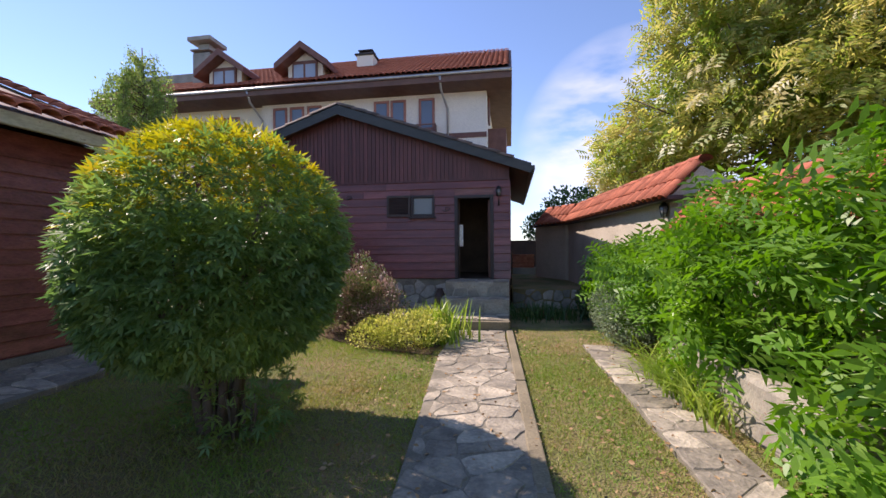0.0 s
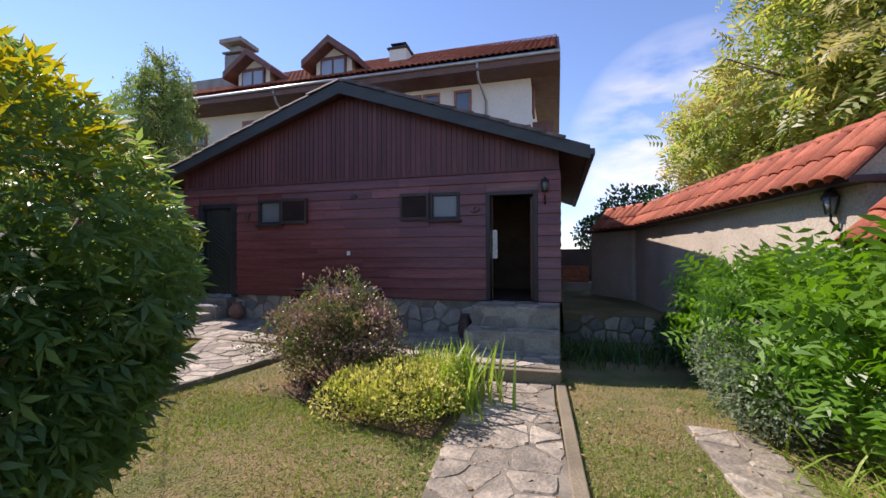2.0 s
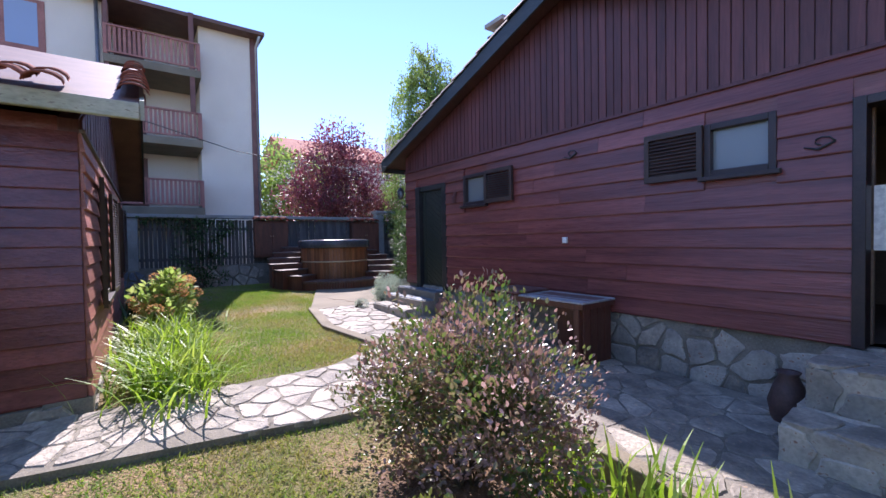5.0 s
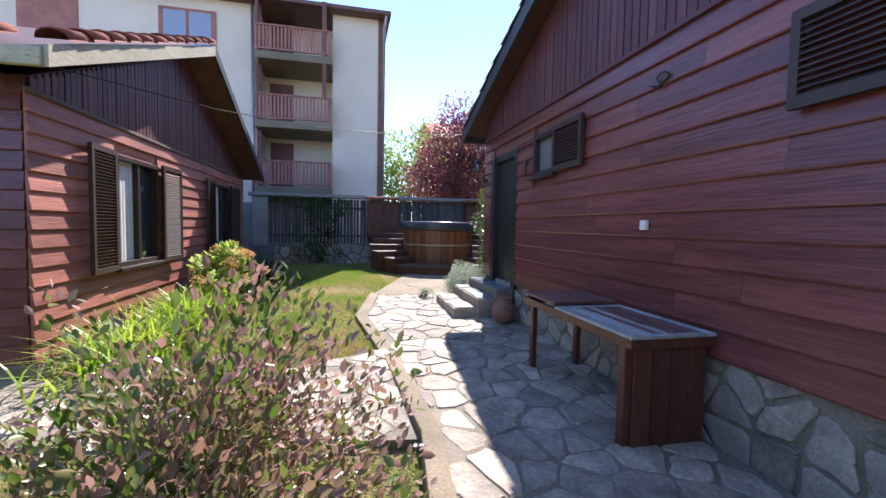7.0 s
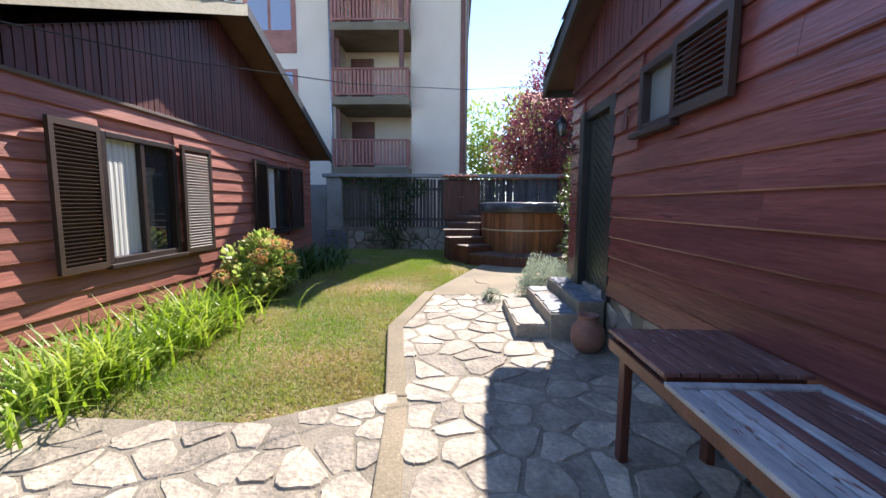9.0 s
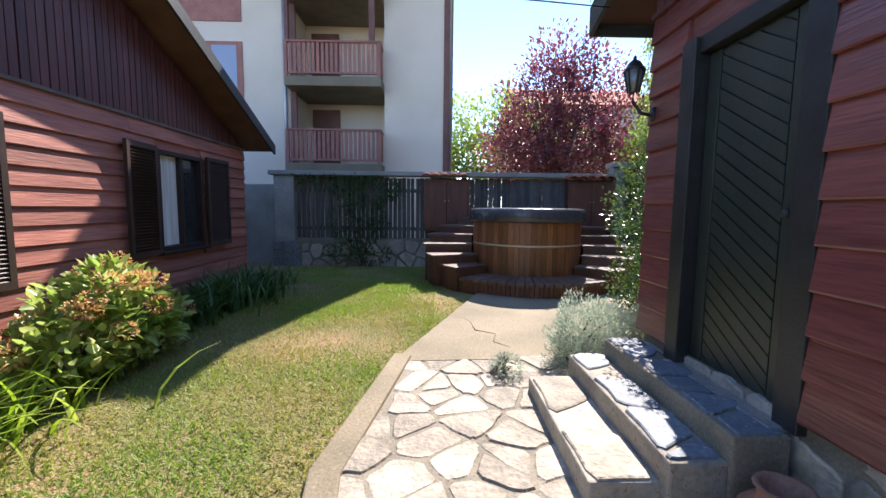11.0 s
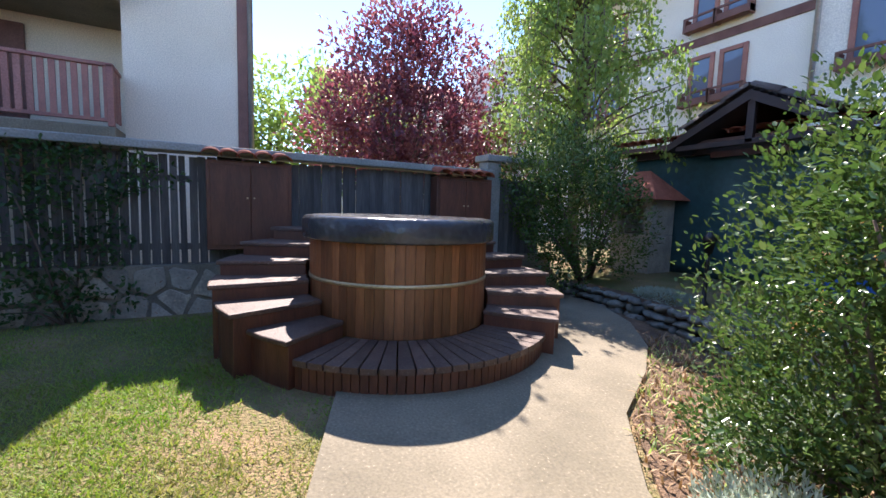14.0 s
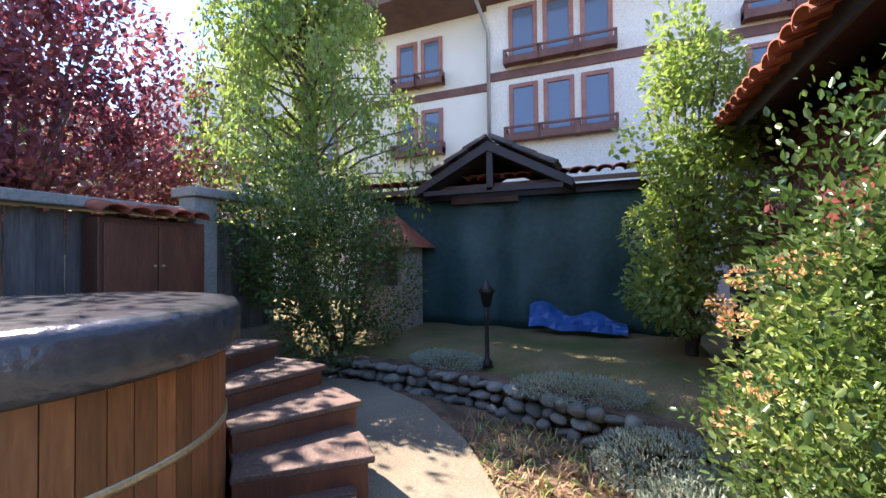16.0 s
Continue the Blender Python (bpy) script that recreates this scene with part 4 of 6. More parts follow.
for ox, oz, sc, lab in ((-1.53, 2.52, 1.0, "small black iron bird ornament on the boards"), (-4.02, 2.86, 1.0, "curled iron ornament under the gable ledge")):
    o = tagged(empty("iron_ornament", (ox, BY - 0.036, oz)), lab, "ornament", "iron ornaments")
    yy = BY - 0.045
    curl = [(ox + sc * (0.09 - 0.014 * k) * math.cos(0.75 * k), yy, oz + sc * (0.07 - 0.01 * k) * math.sin(0.75 * k)) for k in range(7)]
    under(tube("curl", curl, [0.007] * 7, M_METAL, 6), o)
    under(tube("stem", [(ox + sc * 0.09, yy, oz), (ox - sc * 0.02, yy, oz - sc * 0.05), (ox - sc * 0.11, yy, oz - sc * 0.02)], [0.009, 0.012, 0.005], M_METAL, 6), o)

# steps of the cabin
steps_a = tagged(boxes("stone_steps", [(-1.5, 8.45, 0.15, -0.05, 9.6, 0.5), (-1.45, 8.85, 0.5, -0.05, 9.6, 0.83)], M_STONEWALL, 0.02), "grey stone steps up to the open doorway", "steps")
steps_b = tagged(empty("door_steps", (-7.4, 9.2, 0.3)), "stone steps with slate treads at the green door", "steps")
for nm, it in (("lower_step", (-8.2, 8.72, 0.3, -6.95, 9.1, 0.5)), ("middle_step", (-8.3, 9.06, 0.3, -6.88, 9.34, 0.64)), ("landing", (-8.28, 9.33, 0.3, -6.86, 9.6, 0.775))):
    under(boxes(nm, [it], M_STONEWALL if nm != "landing" else M_MORTAR, 0.015), steps_b)

# ---- long wooden bench chest ----
bench = tagged(empty("garden_cabinet", (-4.2, 9.3, 0.22)), "brown slatted wooden cabinet with a worn grey slat top", "cabinet")
under(boxes("body", [(-3.52, 9.0, 0.25, -3.46, 9.56, 0.98), (-4.2, 9.5, 0.25, -3.52, 9.56, 0.98)], M_BENCH, 0.006), bench)
for lx, ly in ((-4.98, 9.0), (-4.98, 9.48), (-3.53, 8.955)):
    under(boxes("leg", [(lx, ly, 0.22, lx + 0.07, ly + 0.05, 0.96)], M_BENCH, 0.006), bench)
under(boxes("apron", [(-5.02, 8.95, 0.94, -3.4, 8.985, 1.005), (-5.02, 8.985, 0.94, -4.99, 9.57, 1.005), (-3.435, 8.985, 0.94, -3.4, 9.57, 1.005)], M_BENCH, 0.005), bench)
under(boxes("frame", [(-4.38, 8.94, 1.006, -3.39, 8.985, 1.028), (-4.38, 9.54, 1.006, -3.39, 9.58, 1.028), (-3.44, 8.985, 1.006, -3.39, 9.54, 1.028), (-4.38, 8.985, 1.006, -4.33, 9.54, 1.028)], M_GREYSLAT, 0.004), bench)
for k in range(9):
    under(boxes("slat", [(-4.325, 8.992 + k * 0.061, 0.998, -3.445, 9.042 + k * 0.061, 1.02)], M_GREYSLAT if k in (0, 1, 2, 4) else M_WORNBROWN, 0.004), bench)
for k in range(8):
    under(boxes("lid_slat", [(-5.03, 8.95 + k * 0.079, 1.034, -4.4, 9.02 + k * 0.079, 1.056)], M_WORNBROWN, 0.004), bench)
for bx in (-4.98, -4.47):
    under(boxes("batten", [(bx, 8.97, 1.006, bx + 0.05, 9.56, 1.034)], M_BENCH, 0.004), bench)
for k in range(4):
    under(boxes("board", [(-3.457, 9.01 + k * 0.137, 0.25, -3.436, 9.142 + k * 0.137, 0.935)], M_BENCH, 0.004), bench)

pot = tagged(lathe("clay_pot", [(0.08, 0), (0.14, 0.07), (0.165, 0.15), (0.15, 0.25), (0.09, 0.31), (0.087, 0.345), (0.105, 0.36), (0.1, 0.37), (0.08, 0.367), (0.07, 0.3), (0.0, 0.25)], (-6.62, 9.36, 0.34), M_CLAY, 28), "round brown clay pot with a hole in its side", "pot")
pot2 = tagged(lathe("clay_urn", [(0.08, 0), (0.12, 0.08), (0.14, 0.2), (0.1, 0.34), (0.065, 0.42), (0.085, 0.45), (0.065, 0.44), (0.0, 0.34)], (-1.64, 9.2, 0.2), M_DARKCLAY, 24), "dark clay urn beside the stone steps", "pot")

# ---- older cabin opposite ----
AX0, AX1, AY, AAP, AEZ, AAZ = -12.67, -5.44, 4.55, -8.97, 2.95, 4.62


def a_top(x):
    return AAZ - 0.2 - abs(x - AAP) * (AAZ - AEZ) / 3.85


A_W1, A_W2 = (-7.84, -6.74, 1.13, 2.46), (-11.32, -10.32, 1.21, 2.48)
wall_a = wall_with("wall_lodge_front", AX0, AX1, AY - 0.14, AY, 0.3, 2.76, [A_W1, A_W2], M_REDOLD, "lodge wall of weathered red lapped boards")
rows_a = [0.42 + 0.1675 * k for k in range(15)]
boards_on(wall_a, rows_a, [A_W1, A_W2], AX0 - 0.02, AX1 + 0.02, AY, 1, M_REDOLD, seed=8)
gable_a = tagged(extruded("wall_lodge_gable", [(AX0, 2.76), (AX1, 2.76), (AX1, a_top(AX1)), (AAP, a_top(AAP)), (AX0, a_top(AX0))], "y", AY - 0.14, AY, M_REDDARK), "lodge gable of dark upright slats", "wall", kind="structure")
upright_slats(gable_a, AX0, AX1, 0.09, 2.8, a_top, AY + 0.001, 1, M_REDDARK, seed=9)
tagged(boxes("trim_lodge", [(AX0 - 0.02, AY + 0.001, 2.765, AX1 + 0.02, AY + 0.045, 2.8)], M_ROOFGREY, 0.004), "ledge between boards and slats", "trim", kind="structure")
wall_ae = tagged(boxes("wall_lodge_east", [(AX1 - 0.14, -7.0, 0.3, AX1, AY - 0.141, 2.9)], M_RED), "red boarded side wall of the lodge", "wall", kind="structure")
boards_along_y(wall_ae, rows_a, -7.0, AY - 0.01, AX1, 1, M_RED, seed=12)
tagged(boxes("wall_lodge_west", [(AX0, -7.0, 0.3, AX0 + 0.14, AY - 0.141, 2.9)], M_RED), "red side wall of the lodge", "wall", kind="structure")
tagged(boxes("wall_lodge_back", [(AX0, -7.14, 0.0, AX1, -7.0, 4.3)], M_RED), "plain back wall of the lodge", "wall", kind="structure")
foot_a = tagged(boxes("plinth_lodge", [(AX0, AY - 0.3, 0.0, AX1 + 0.04, AY + 0.03, 0.42), (AX1 - 0.3, -7.0, -0.1, AX1 + 0.06, AY - 0.3, 0.4)], M_MORTAR), "rubble stone plinth under the lodge", "plinth", kind="structure")
roof_a1 = roof_slab("roof_lodge_east", AAP, AAZ, -4.97, AEZ + 0.03, -7.5, AY + 0.44, 0.1, M_SOFFIT, "lodge roof slope with red clay tiles")
roof_a2 = roof_slab("roof_lodge_west", AAP, AAZ, -12.97, AEZ - 0.05, -7.5, AY + 0.44, 0.1, M_SOFFIT, "lodge roof slope with red clay tiles")
tagged(extruded("fascia_lodge_east", [(AAP, AAZ + 0.02), (-4.95, AEZ + 0.05), (-4.95, AEZ - 0.12), (AAP, AAZ - 0.15)], "y", AY + 0.441, AY + 0.475, M_CREAMFASCIA), "faded cream board along the gable edge", "trim", kind="structure")
tagged(extruded("fascia_lodge_west", [(AAP, AAZ + 0.02), (-12.99, AEZ - 0.03), (-12.99, AEZ - 0.2), (AAP, AAZ - 0.15)], "y", AY + 0.441, AY + 0.475, M_FASCIA), "dark board along the gable edge", "trim", kind="structure")
tagged(boxes("gutter_lodge", [(-4.98, -7.5, AEZ - 0.12, -4.92, AY + 0.44, AEZ + 0.02)], M_CREAMFASCIA, 0.01), "faded cream eave board", "gutter", kind="structure")
wa1 = window("window_3", *A_W1, AY, 1, "lodge window with a curtain and dark frame", M_GLASS, True)
wa2 = window("window_4", *A_W2, AY, 1, "lodge window with a curtain and dark frame", M_GLASS, True)
for wnd, (xa, xb, za, zb) in ((wa1, A_W1), (wa2, A_W2)):
    shutter("shutter", 0.56, zb - za + 0.04, wnd, (xb + 0.04, AY + 0.06, za - 0.02), radians(4))
    shutter("shutter", 0.56, zb - za + 0.04, wnd, (xa - 0.04, AY + 0.075, za - 0.02), radians(176))

# ---- fence on the far side ----
FX = -14.6
fence_wall = tagged(boxes("fence_wall", [(FX - 0.12, 4.75, 0.2, FX + 0.12, 13.6, 1.1)], M_MORTAR, 0.01), "low wall of pale rubble stone under the fence", "wall", kind="structure")
tagged(boxes("fence_coping", [(FX - 0.2, 4.3, 2.5, FX + 0.2, 12.1, 2.6), (FX - 0.2, 11.95, 2.75, FX + 0.22, 13.6, 2.86)], M_OLDCONC, 0.015), "grey concrete coping along the fence", "coping", kind="structure")
tagged(boxes("fence_post", [(FX - 0.14, 4.4, 0.2, FX + 0.14, 4.85, 2.5), (FX - 0.14, 12.0, 1.1, FX + 0.14, 12.3, 2.75)], M_OLDCONC, 0.02), "grey concrete fence post", "post", kind="structure")
tagged(boxes("wall_neighbour", [(FX - 0.2, -8, 0.0, FX, 4.4, 2.3)], M_OLDCONC, 0.02), "old grey concrete boundary wall", "wall", kind="structure")
fence = tagged(empty("slat_fence", (FX, 8.2, 1.1)), "weathered grey slat fence with narrow gaps", "fence", kind="structure")
under(boxes("rail", [(FX - 0.04, 4.85, 1.28, FX - 0.012, 13.5, 1.36), (FX - 0.04, 4.85, 2.14, FX - 0.012, 13.5, 2.22)], M_SLAT), fence)
slat_me = mesh_of("slat", box_verts(-0.012, 0.0, 0, 0.012, 0.078, 1.39), BOX, M_SLAT)
rs = random.Random(4)
for k in range(82):
    s = new("slat", slat_me)
    y = 4.88 + k * 0.103
    s.location = (FX + rs.uniform(-0.004, 0.004), y, 1.1)
    s.rotation_euler = (rs.uniform(-0.008, 0.008), 0, rs.uniform(-0.05, 0.05))
    s.scale = (1, rs.uniform(1.2, 1.36) if y > 7.7 else rs.uniform(0.88, 1.16), rs.uniform(0.97, 1.0))
    under(s, fence)


def fence_cupboard(y0, y1, z1, x=FX + 0.26):
    c = tagged(empty("fence_cupboard", (x, (y0 + y1) / 2, 1.1)), "red-brown wooden cupboard with a little tile roof", "cupboard", "cupboards on the fence")
    under(boxes("body", [(x - 0.2, y0, 1.3, x + 0.04, y1, z1)], M_DECKSIDE, 0.01), c)
    m = (y0 + y1) / 2
    under(boxes("door", [(x + 0.042, y0 + 0.04, 1.36, x + 0.062, m - 0.005, z1 - 0.05), (x + 0.042, m + 0.005, 1.36, x + 0.062, y1 - 0.04, z1 - 0.05)], M_DECKSIDE, 0.006), c)
    for ky in (m - 0.05, m + 0.03):
        under(boxes("knob", [(x + 0.062, ky, 1.95, x + 0.085, ky + 0.02, 1.97)], M_HOOP, 0.004), c)
    return c


cup1 = fence_cupboard(7.75, 8.75, 2.42)
cup2 = fence_cupboard(10.95, 12.0, 2.42)

# ---- hot tub ----
TX, TY, TR, TZ = -12.72, 9.68, 0.97, 0.47
tub = tagged(empty("hot_tub", (TX, TY, TZ)), "round wooden hot tub under a grey cover", "hot tub")
NST = 66
sv = [(TR * math.cos(a), TR * math.sin(a), z) for z in (0, 1) for a in (-0.0455, 0.0455)] + [((TR - 0.05) * math.cos(a), (TR - 0.05) * math.sin(a), z) for z in (0, 1) for a in (-0.0455, 0.0455)]
stave = mesh_of("stave", sv, [(0, 1, 3, 2), (4, 6, 7, 5), (0, 2, 6, 4), (1, 5, 7, 3), (2, 3, 7, 6), (0, 4, 5, 1)], M_TUB)
for k in range(NST):
    s = new("stave", stave)
    s.location, s.rotation_euler, s.scale = (TX, TY, TZ + 0.22), (0, 0, 2 * math.pi * k / NST), (1, 1, 0.99)
    under(s, tub)
for z in (0.64,):
    under(lathe("hoop", [(TR - 0.01, z), (TR + 0.008, z + 0.002), (TR + 0.008, z + 0.038), (TR - 0.01, z + 0.04)], (TX, TY, TZ + 0.05), M_HOOP, 66), tub)
under(lathe("cover", [(TR + 0.0, 1.12), (TR + 0.06, 1.1), (TR + 0.075, 1.12), (TR + 0.075, 1.29), (TR + 0.05, 1.325), (TR - 0.03, 1.335), (0.6, 1.345), (0.25, 1.35), (0.01, 1.35)], (TX, TY, TZ), M_COVER, 64), tub)
under(lathe("inner_wall", [(TR - 0.06, 0.2), (TR - 0.06, 1.2)], (TX, TY, TZ), M_DECK, 48), tub)


def wedge(name, r0, r1, a0, a1, z0, z1, material, parent, n=5, bevel=0.012):
    out = [(TX + r1 * math.cos(radians(a0 + (a1 - a0) * i / n)), TY + r1 * math.sin(radians(a0 + (a1 - a0) * i / n))) for i in range(n + 1)]
    out += [(TX + r0 * math.cos(radians(a1 + (a0 - a1) * i / n)), TY + r0 * math.sin(radians(a1 + (a0 - a1) * i / n))) for i in range(n + 1)]
    ob = prism(name, out, z0, z1, material, bevel=bevel)
    return under(ob, parent)


deck = tagged(empty("tub_deck", (TX, TY, TZ)), "curved wooden deck with steps rising round the tub", "deck")
DA0, DA1 = -52.0, 42.0
for k in range(19):
    a0, a1 = DA0 + (DA1 - DA0) * k / 19, DA0 + (DA1 - DA0) * (k + 1) / 19
    wedge("deck_board", TR + 0.02, 1.66, a0 + 0.25, a1 - 0.25, TZ + 0.17, TZ + 0.225, M_DECK, deck, 2, 0.004)
for k in range(38):
    a0, a1 = DA0 + (DA1 - DA0) * k / 38, DA0 + (DA1 - DA0) * (k + 1) / 38
    wedge("riser_board", 1.58, 1.63, a0 + 0.12, a1 - 0.12, TZ - 0.08, TZ + 0.168, M_DECKSIDE, deck, 1, 0.004)
for side in (-1, 1):
    for k in range(6):
        a = (-52 if side < 0 else 40) + side * 17 * k
        b = a + side * 19.5
        z = TZ + 0.38 + 0.152 * k
        r1 = (1.72, 1.86, 1.9, 1.88, 1.84, 1.8)[k] if side < 0 else (1.78, 1.85, 1.86, 1.84, 1.82, 1.8)[k]
        lo, hi = min(a, b), max(a, b)
        wedge("tread", TR + 0.03, r1, lo, hi, z - 0.045, z, M_DECK, deck, 2)
        wedge("step_body", TR + 0.04, r1 - 0.04, lo + 0.4, hi - 0.4, TZ - 0.08, z - 0.046, M_DECKSIDE, deck, 2, 0.004)


# ---- garden wall with tiled coping ----
TILE = tile_mesh("tile", M_TILE)
GREYTILE = tile_mesh("tile", M_ROOFGREY)


def garden_wall(name, y0, y1, x0, x1, top, label):
    """A plastered wall along y whose face lies at x0 at y0 and x1 at y1, under a tiled lean-to coping."""
    w = prism(name, [(x0, y0), (x1, y1), (x1 + 1.1, y1), (x0 + 1.1, y0)], -0.1, top, M_WALLGREY)
    tagged(w, label, "wall", kind="structure")
    d = Vector((x1 - x0, y1 - y0, 0)).normalized()
    cap = prism(name + "_coping", [(x0 - 0.18, y0 - 0.1), (x1 - 0.18, y1 + 0.05), (x1 + 0.45, y1 + 0.05), (x0 + 0.45, y0 - 0.1)], lambda x, y: top, lambda x, y: top + 0.06, M_FRAME)
    tagged(cap, "dark boards under the wall's tiles", "coping", kind="structure")
    gab = new("gable_stone", mesh_of("gable_stone", [(x0 - 0.1, y0, top + 0.06), (x0 + 1.1, y0, top + 0.06), (x0 + 0.32, y0, top + 0.5), (x1 - 0.1, y1, top + 0.06), (x1 + 1.1, y1, top + 0.06), (x1 + 0.32, y1, top + 0.5)], [(0, 1, 2), (5, 4, 3), (0, 2, 5, 3), (2, 1, 4, 5)], M_WALLGREY))
    gab.parent = w
    down = (Vector((-d.y, d.x, 0)) * 0.5 + Vector((0, 0, -0.52))).normalized()
    if down.x > 0:
        down.x = -down.x
    tiled(w, (x0 + 0.32, y0 - 0.08, top + 0.53), d, down, y1 - y0 + 0.15, 0.7, TILE, seed=int(y0))
    tiled(w, (x0 + 0.22, y0 - 0.1, top + 0.55), Vector((1, 0, 0)), d, 0.24, y1 - y0 + 0.1, TILE, w=0.24, step=0.36, seed=int(y0) + 1)
    return w


garden_wall("garden_wall_near", -3.0, 6.3, 2.95, 2.4, 1.72, "stained plaster garden wall with clay tile coping")
garden_wall("garden_wall_middle", 6.45, 12.9, 2.47, 1.74, 2.28, "stained plaster garden wall with clay tile coping")
garden_wall("garden_wall_far", 13.0, 14.3, 1.66, 0.84, 2.28, "pale plaster garden wall with clay tile coping")
wall_lantern((2.53, 6.75, 2.0), (-1, 0), "black iron lantern on the garden wall")
tagged(boxes("wall_downpipe", [(2.27, 9.2, 0.0, 2.33, 9.26, 2.3)], M_METAL, 0.02), "dark pipe down the garden wall", "pipe")
tagged(boxes("yard_fence", [(-1.0, 17.6, 0, 1.5, 17.7, 1.9)], M_FRAME, 0.01), "dark wooden fence behind the cabin", "fence", kind="structure")
yard = tagged(prism("yard_terrace", [(0.02, 10.6), (2.1, 10.5), (1.9, 13.0), (1.0, 14.4), (1.5, 17.6), (0.02, 17.6)], -0.1, lambda x, y: 0.52 + 0.02 * (y - 10.6), M_GROUND), "raised strip of rough ground beside the cabin", "ground", kind="structure")
pile = tagged(empty("brick_pile", (0.4, 15.5, 0.6)), "stack of old red bricks and tiles", "bricks")
under(boxes("base", [(0.05, 15.2, 0.5, 0.95, 15.9, 0.85)], M_OLDCONC, 0.02), pile)
bm_ = mesh_of("brick", box_verts(0, 0, 0, 0.25, 0.12, 0.065), BOX, M_BRICK)
rb = random.Random(2)
for z in range(7):
    for x in range(3):
        for y in range(3):
            b = new("brick", bm_)
            b.location, b.rotation_euler = (0.06 + x * 0.262 + rb.uniform(-0.015, 0.015), 15.24 + y * 0.2, 0.85 + z * 0.07), (0, 0, rb.uniform(-0.1, 0.1))
            under(b, pile)

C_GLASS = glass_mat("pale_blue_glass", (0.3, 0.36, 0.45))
# ---- apartment house with balconies beyond the fence ----
CX = -16.55
house_c = tagged(empty("apartment_house", (CX, 3.0, 0)), "cream plastered apartment house with red wooden balconies", "house")
under(boxes("wall", [(CX - 9, 6.62, 0, CX, 8.32, 9.1), (CX - 9, -9, 0, CX, 4.16, 9.1), (CX - 9, 4.16, 0, CX - 1.3, 6.62, 9.1)], M_PLASTER), house_c)
under(boxes("slab", [(CX - 1.3, 4.17, z - 0.24, CX + 0.62, 6.61, z) for z in (2.92, 5.08, 7.3)], M_CONC, 0.02), house_c)
under(extruded("roof", [(CX + 0.5, 9.0), (CX + 0.5, 9.12), (CX - 4.5, 10.8), (CX - 9.8, 9.2), (CX - 9.8, 9.05)], "y", -9.6, 8.6, M_SOFFIT), house_c)
under(boxes("corner_board", [(CX - 0.02, 8.2, 0, CX + 0.05, 8.36, 9.1), (CX - 0.02, 4.14, 0, CX + 0.05, 4.3, 9.1)], M_BROWN, 0.01), house_c)
under(tube("downpipe", [[(CX + 0.04, 8.4, 0), (CX + 0.04, 8.4, 8.7), (CX + 0.4, 8.45, 9.0)], [(CX + 0.09, 4.02, 0), (CX + 0.09, 4.02, 9.0)]], [[0.05] * 3, [0.05] * 2], M_ZINC, 8), house_c)
bal_post = mesh_of("baluster", box_verts(-0.012, -0.035, 0, 0.012, 0.035, 0.72), BOX, M_BALC)
for z in (2.92, 5.08, 7.3):
    x = CX + 0.58
    under(boxes("handrail", [(x - 0.04, 4.18, z + 0.82, x + 0.04, 6.6, z + 0.87), (CX, 6.54, z + 0.82, x, 6.6, z + 0.87), (x - 0.03, 4.2, z + 0.06, x + 0.03, 6.58, z + 0.11), (x - 0.04, 4.18, z, x + 0.04, 4.26, z + 0.85), (x - 0.04, 6.52, z, x + 0.04, 6.6, z + 0.85)], M_BALC, 0.006), house_c)
    for k in range(20):
        b = new("baluster", bal_post)
        b.location = (x, 4.33 + k * 0.115, z + 0.1)
        under(b, house_c)
    for k in range(5):
        b = new("baluster", bal_post)
        b.location, b.rotation_euler = (CX + 0.06 + k * 0.11, 6.57, z + 0.1), (0, 0, math.pi / 2)
        under(b, house_c)
    under(boxes("balcony_door", [(CX - 1.3, 4.35, z, CX - 1.22, 5.15, z + 1.75)], M_BROWN, 0.01), house_c)
under(boxes("post", [(CX + 0.46, 6.3, 5.95, CX + 0.6, 6.44, 9.1), (CX + 0.5, 4.2, 5.9, CX + 0.6, 4.3, 9.1)], M_BROWN, 0.01), house_c)
for z in (4.6, 7.1):
    under(boxes("window", [(CX - 0.05, 1.2, z - 0.5, CX + 0.03, 2.9, z + 1.5)], M_BALC, 0.01), house_c)
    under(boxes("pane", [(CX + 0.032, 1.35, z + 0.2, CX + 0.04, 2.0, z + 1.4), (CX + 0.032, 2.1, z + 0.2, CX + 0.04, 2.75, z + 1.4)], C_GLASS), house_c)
    under(boxes("window", [(CX - 0.05, -2.6, z - 0.5, CX + 0.03, -1.0, z + 1.5)], M_BALC, 0.01), house_c)

# ---- large guest house behind the cabin ----
DY = 20.7
house_d = tagged(empty("guest_house", (-12, DY, 0)), "white plastered guest house with a red tiled roof", "house")
under(boxes("wall", [(-30, DY, 0, -13.36, DY + 11, 9.8), (-13.36, DY - 0.25, 0, -1.15, DY + 11, 9.9)], M_WHITE), house_d)
under(boxes("band", [(-30, DY - 0.04, 7.0, -13.36, DY, 7.25), (-13.36, DY - 0.3, 7.15, -1.15, DY - 0.25, 7.4), (-30, DY - 0.04, 3.9, -13.36, DY, 4.1)], M_BROWN, 0.01), house_d)
under(extruded("roof", [(DY - 1.45, 9.55), (DY - 1.45, 9.95), (DY + 5.5, 14.1), (DY + 12.4, 9.95), (DY + 12.4, 9.7), (DY - 0.2, 9.45)], "x", -23.0, 0.1, M_SOFFIT), house_d)
rd = Vector((0, -6.95, -4.15)).normalized()
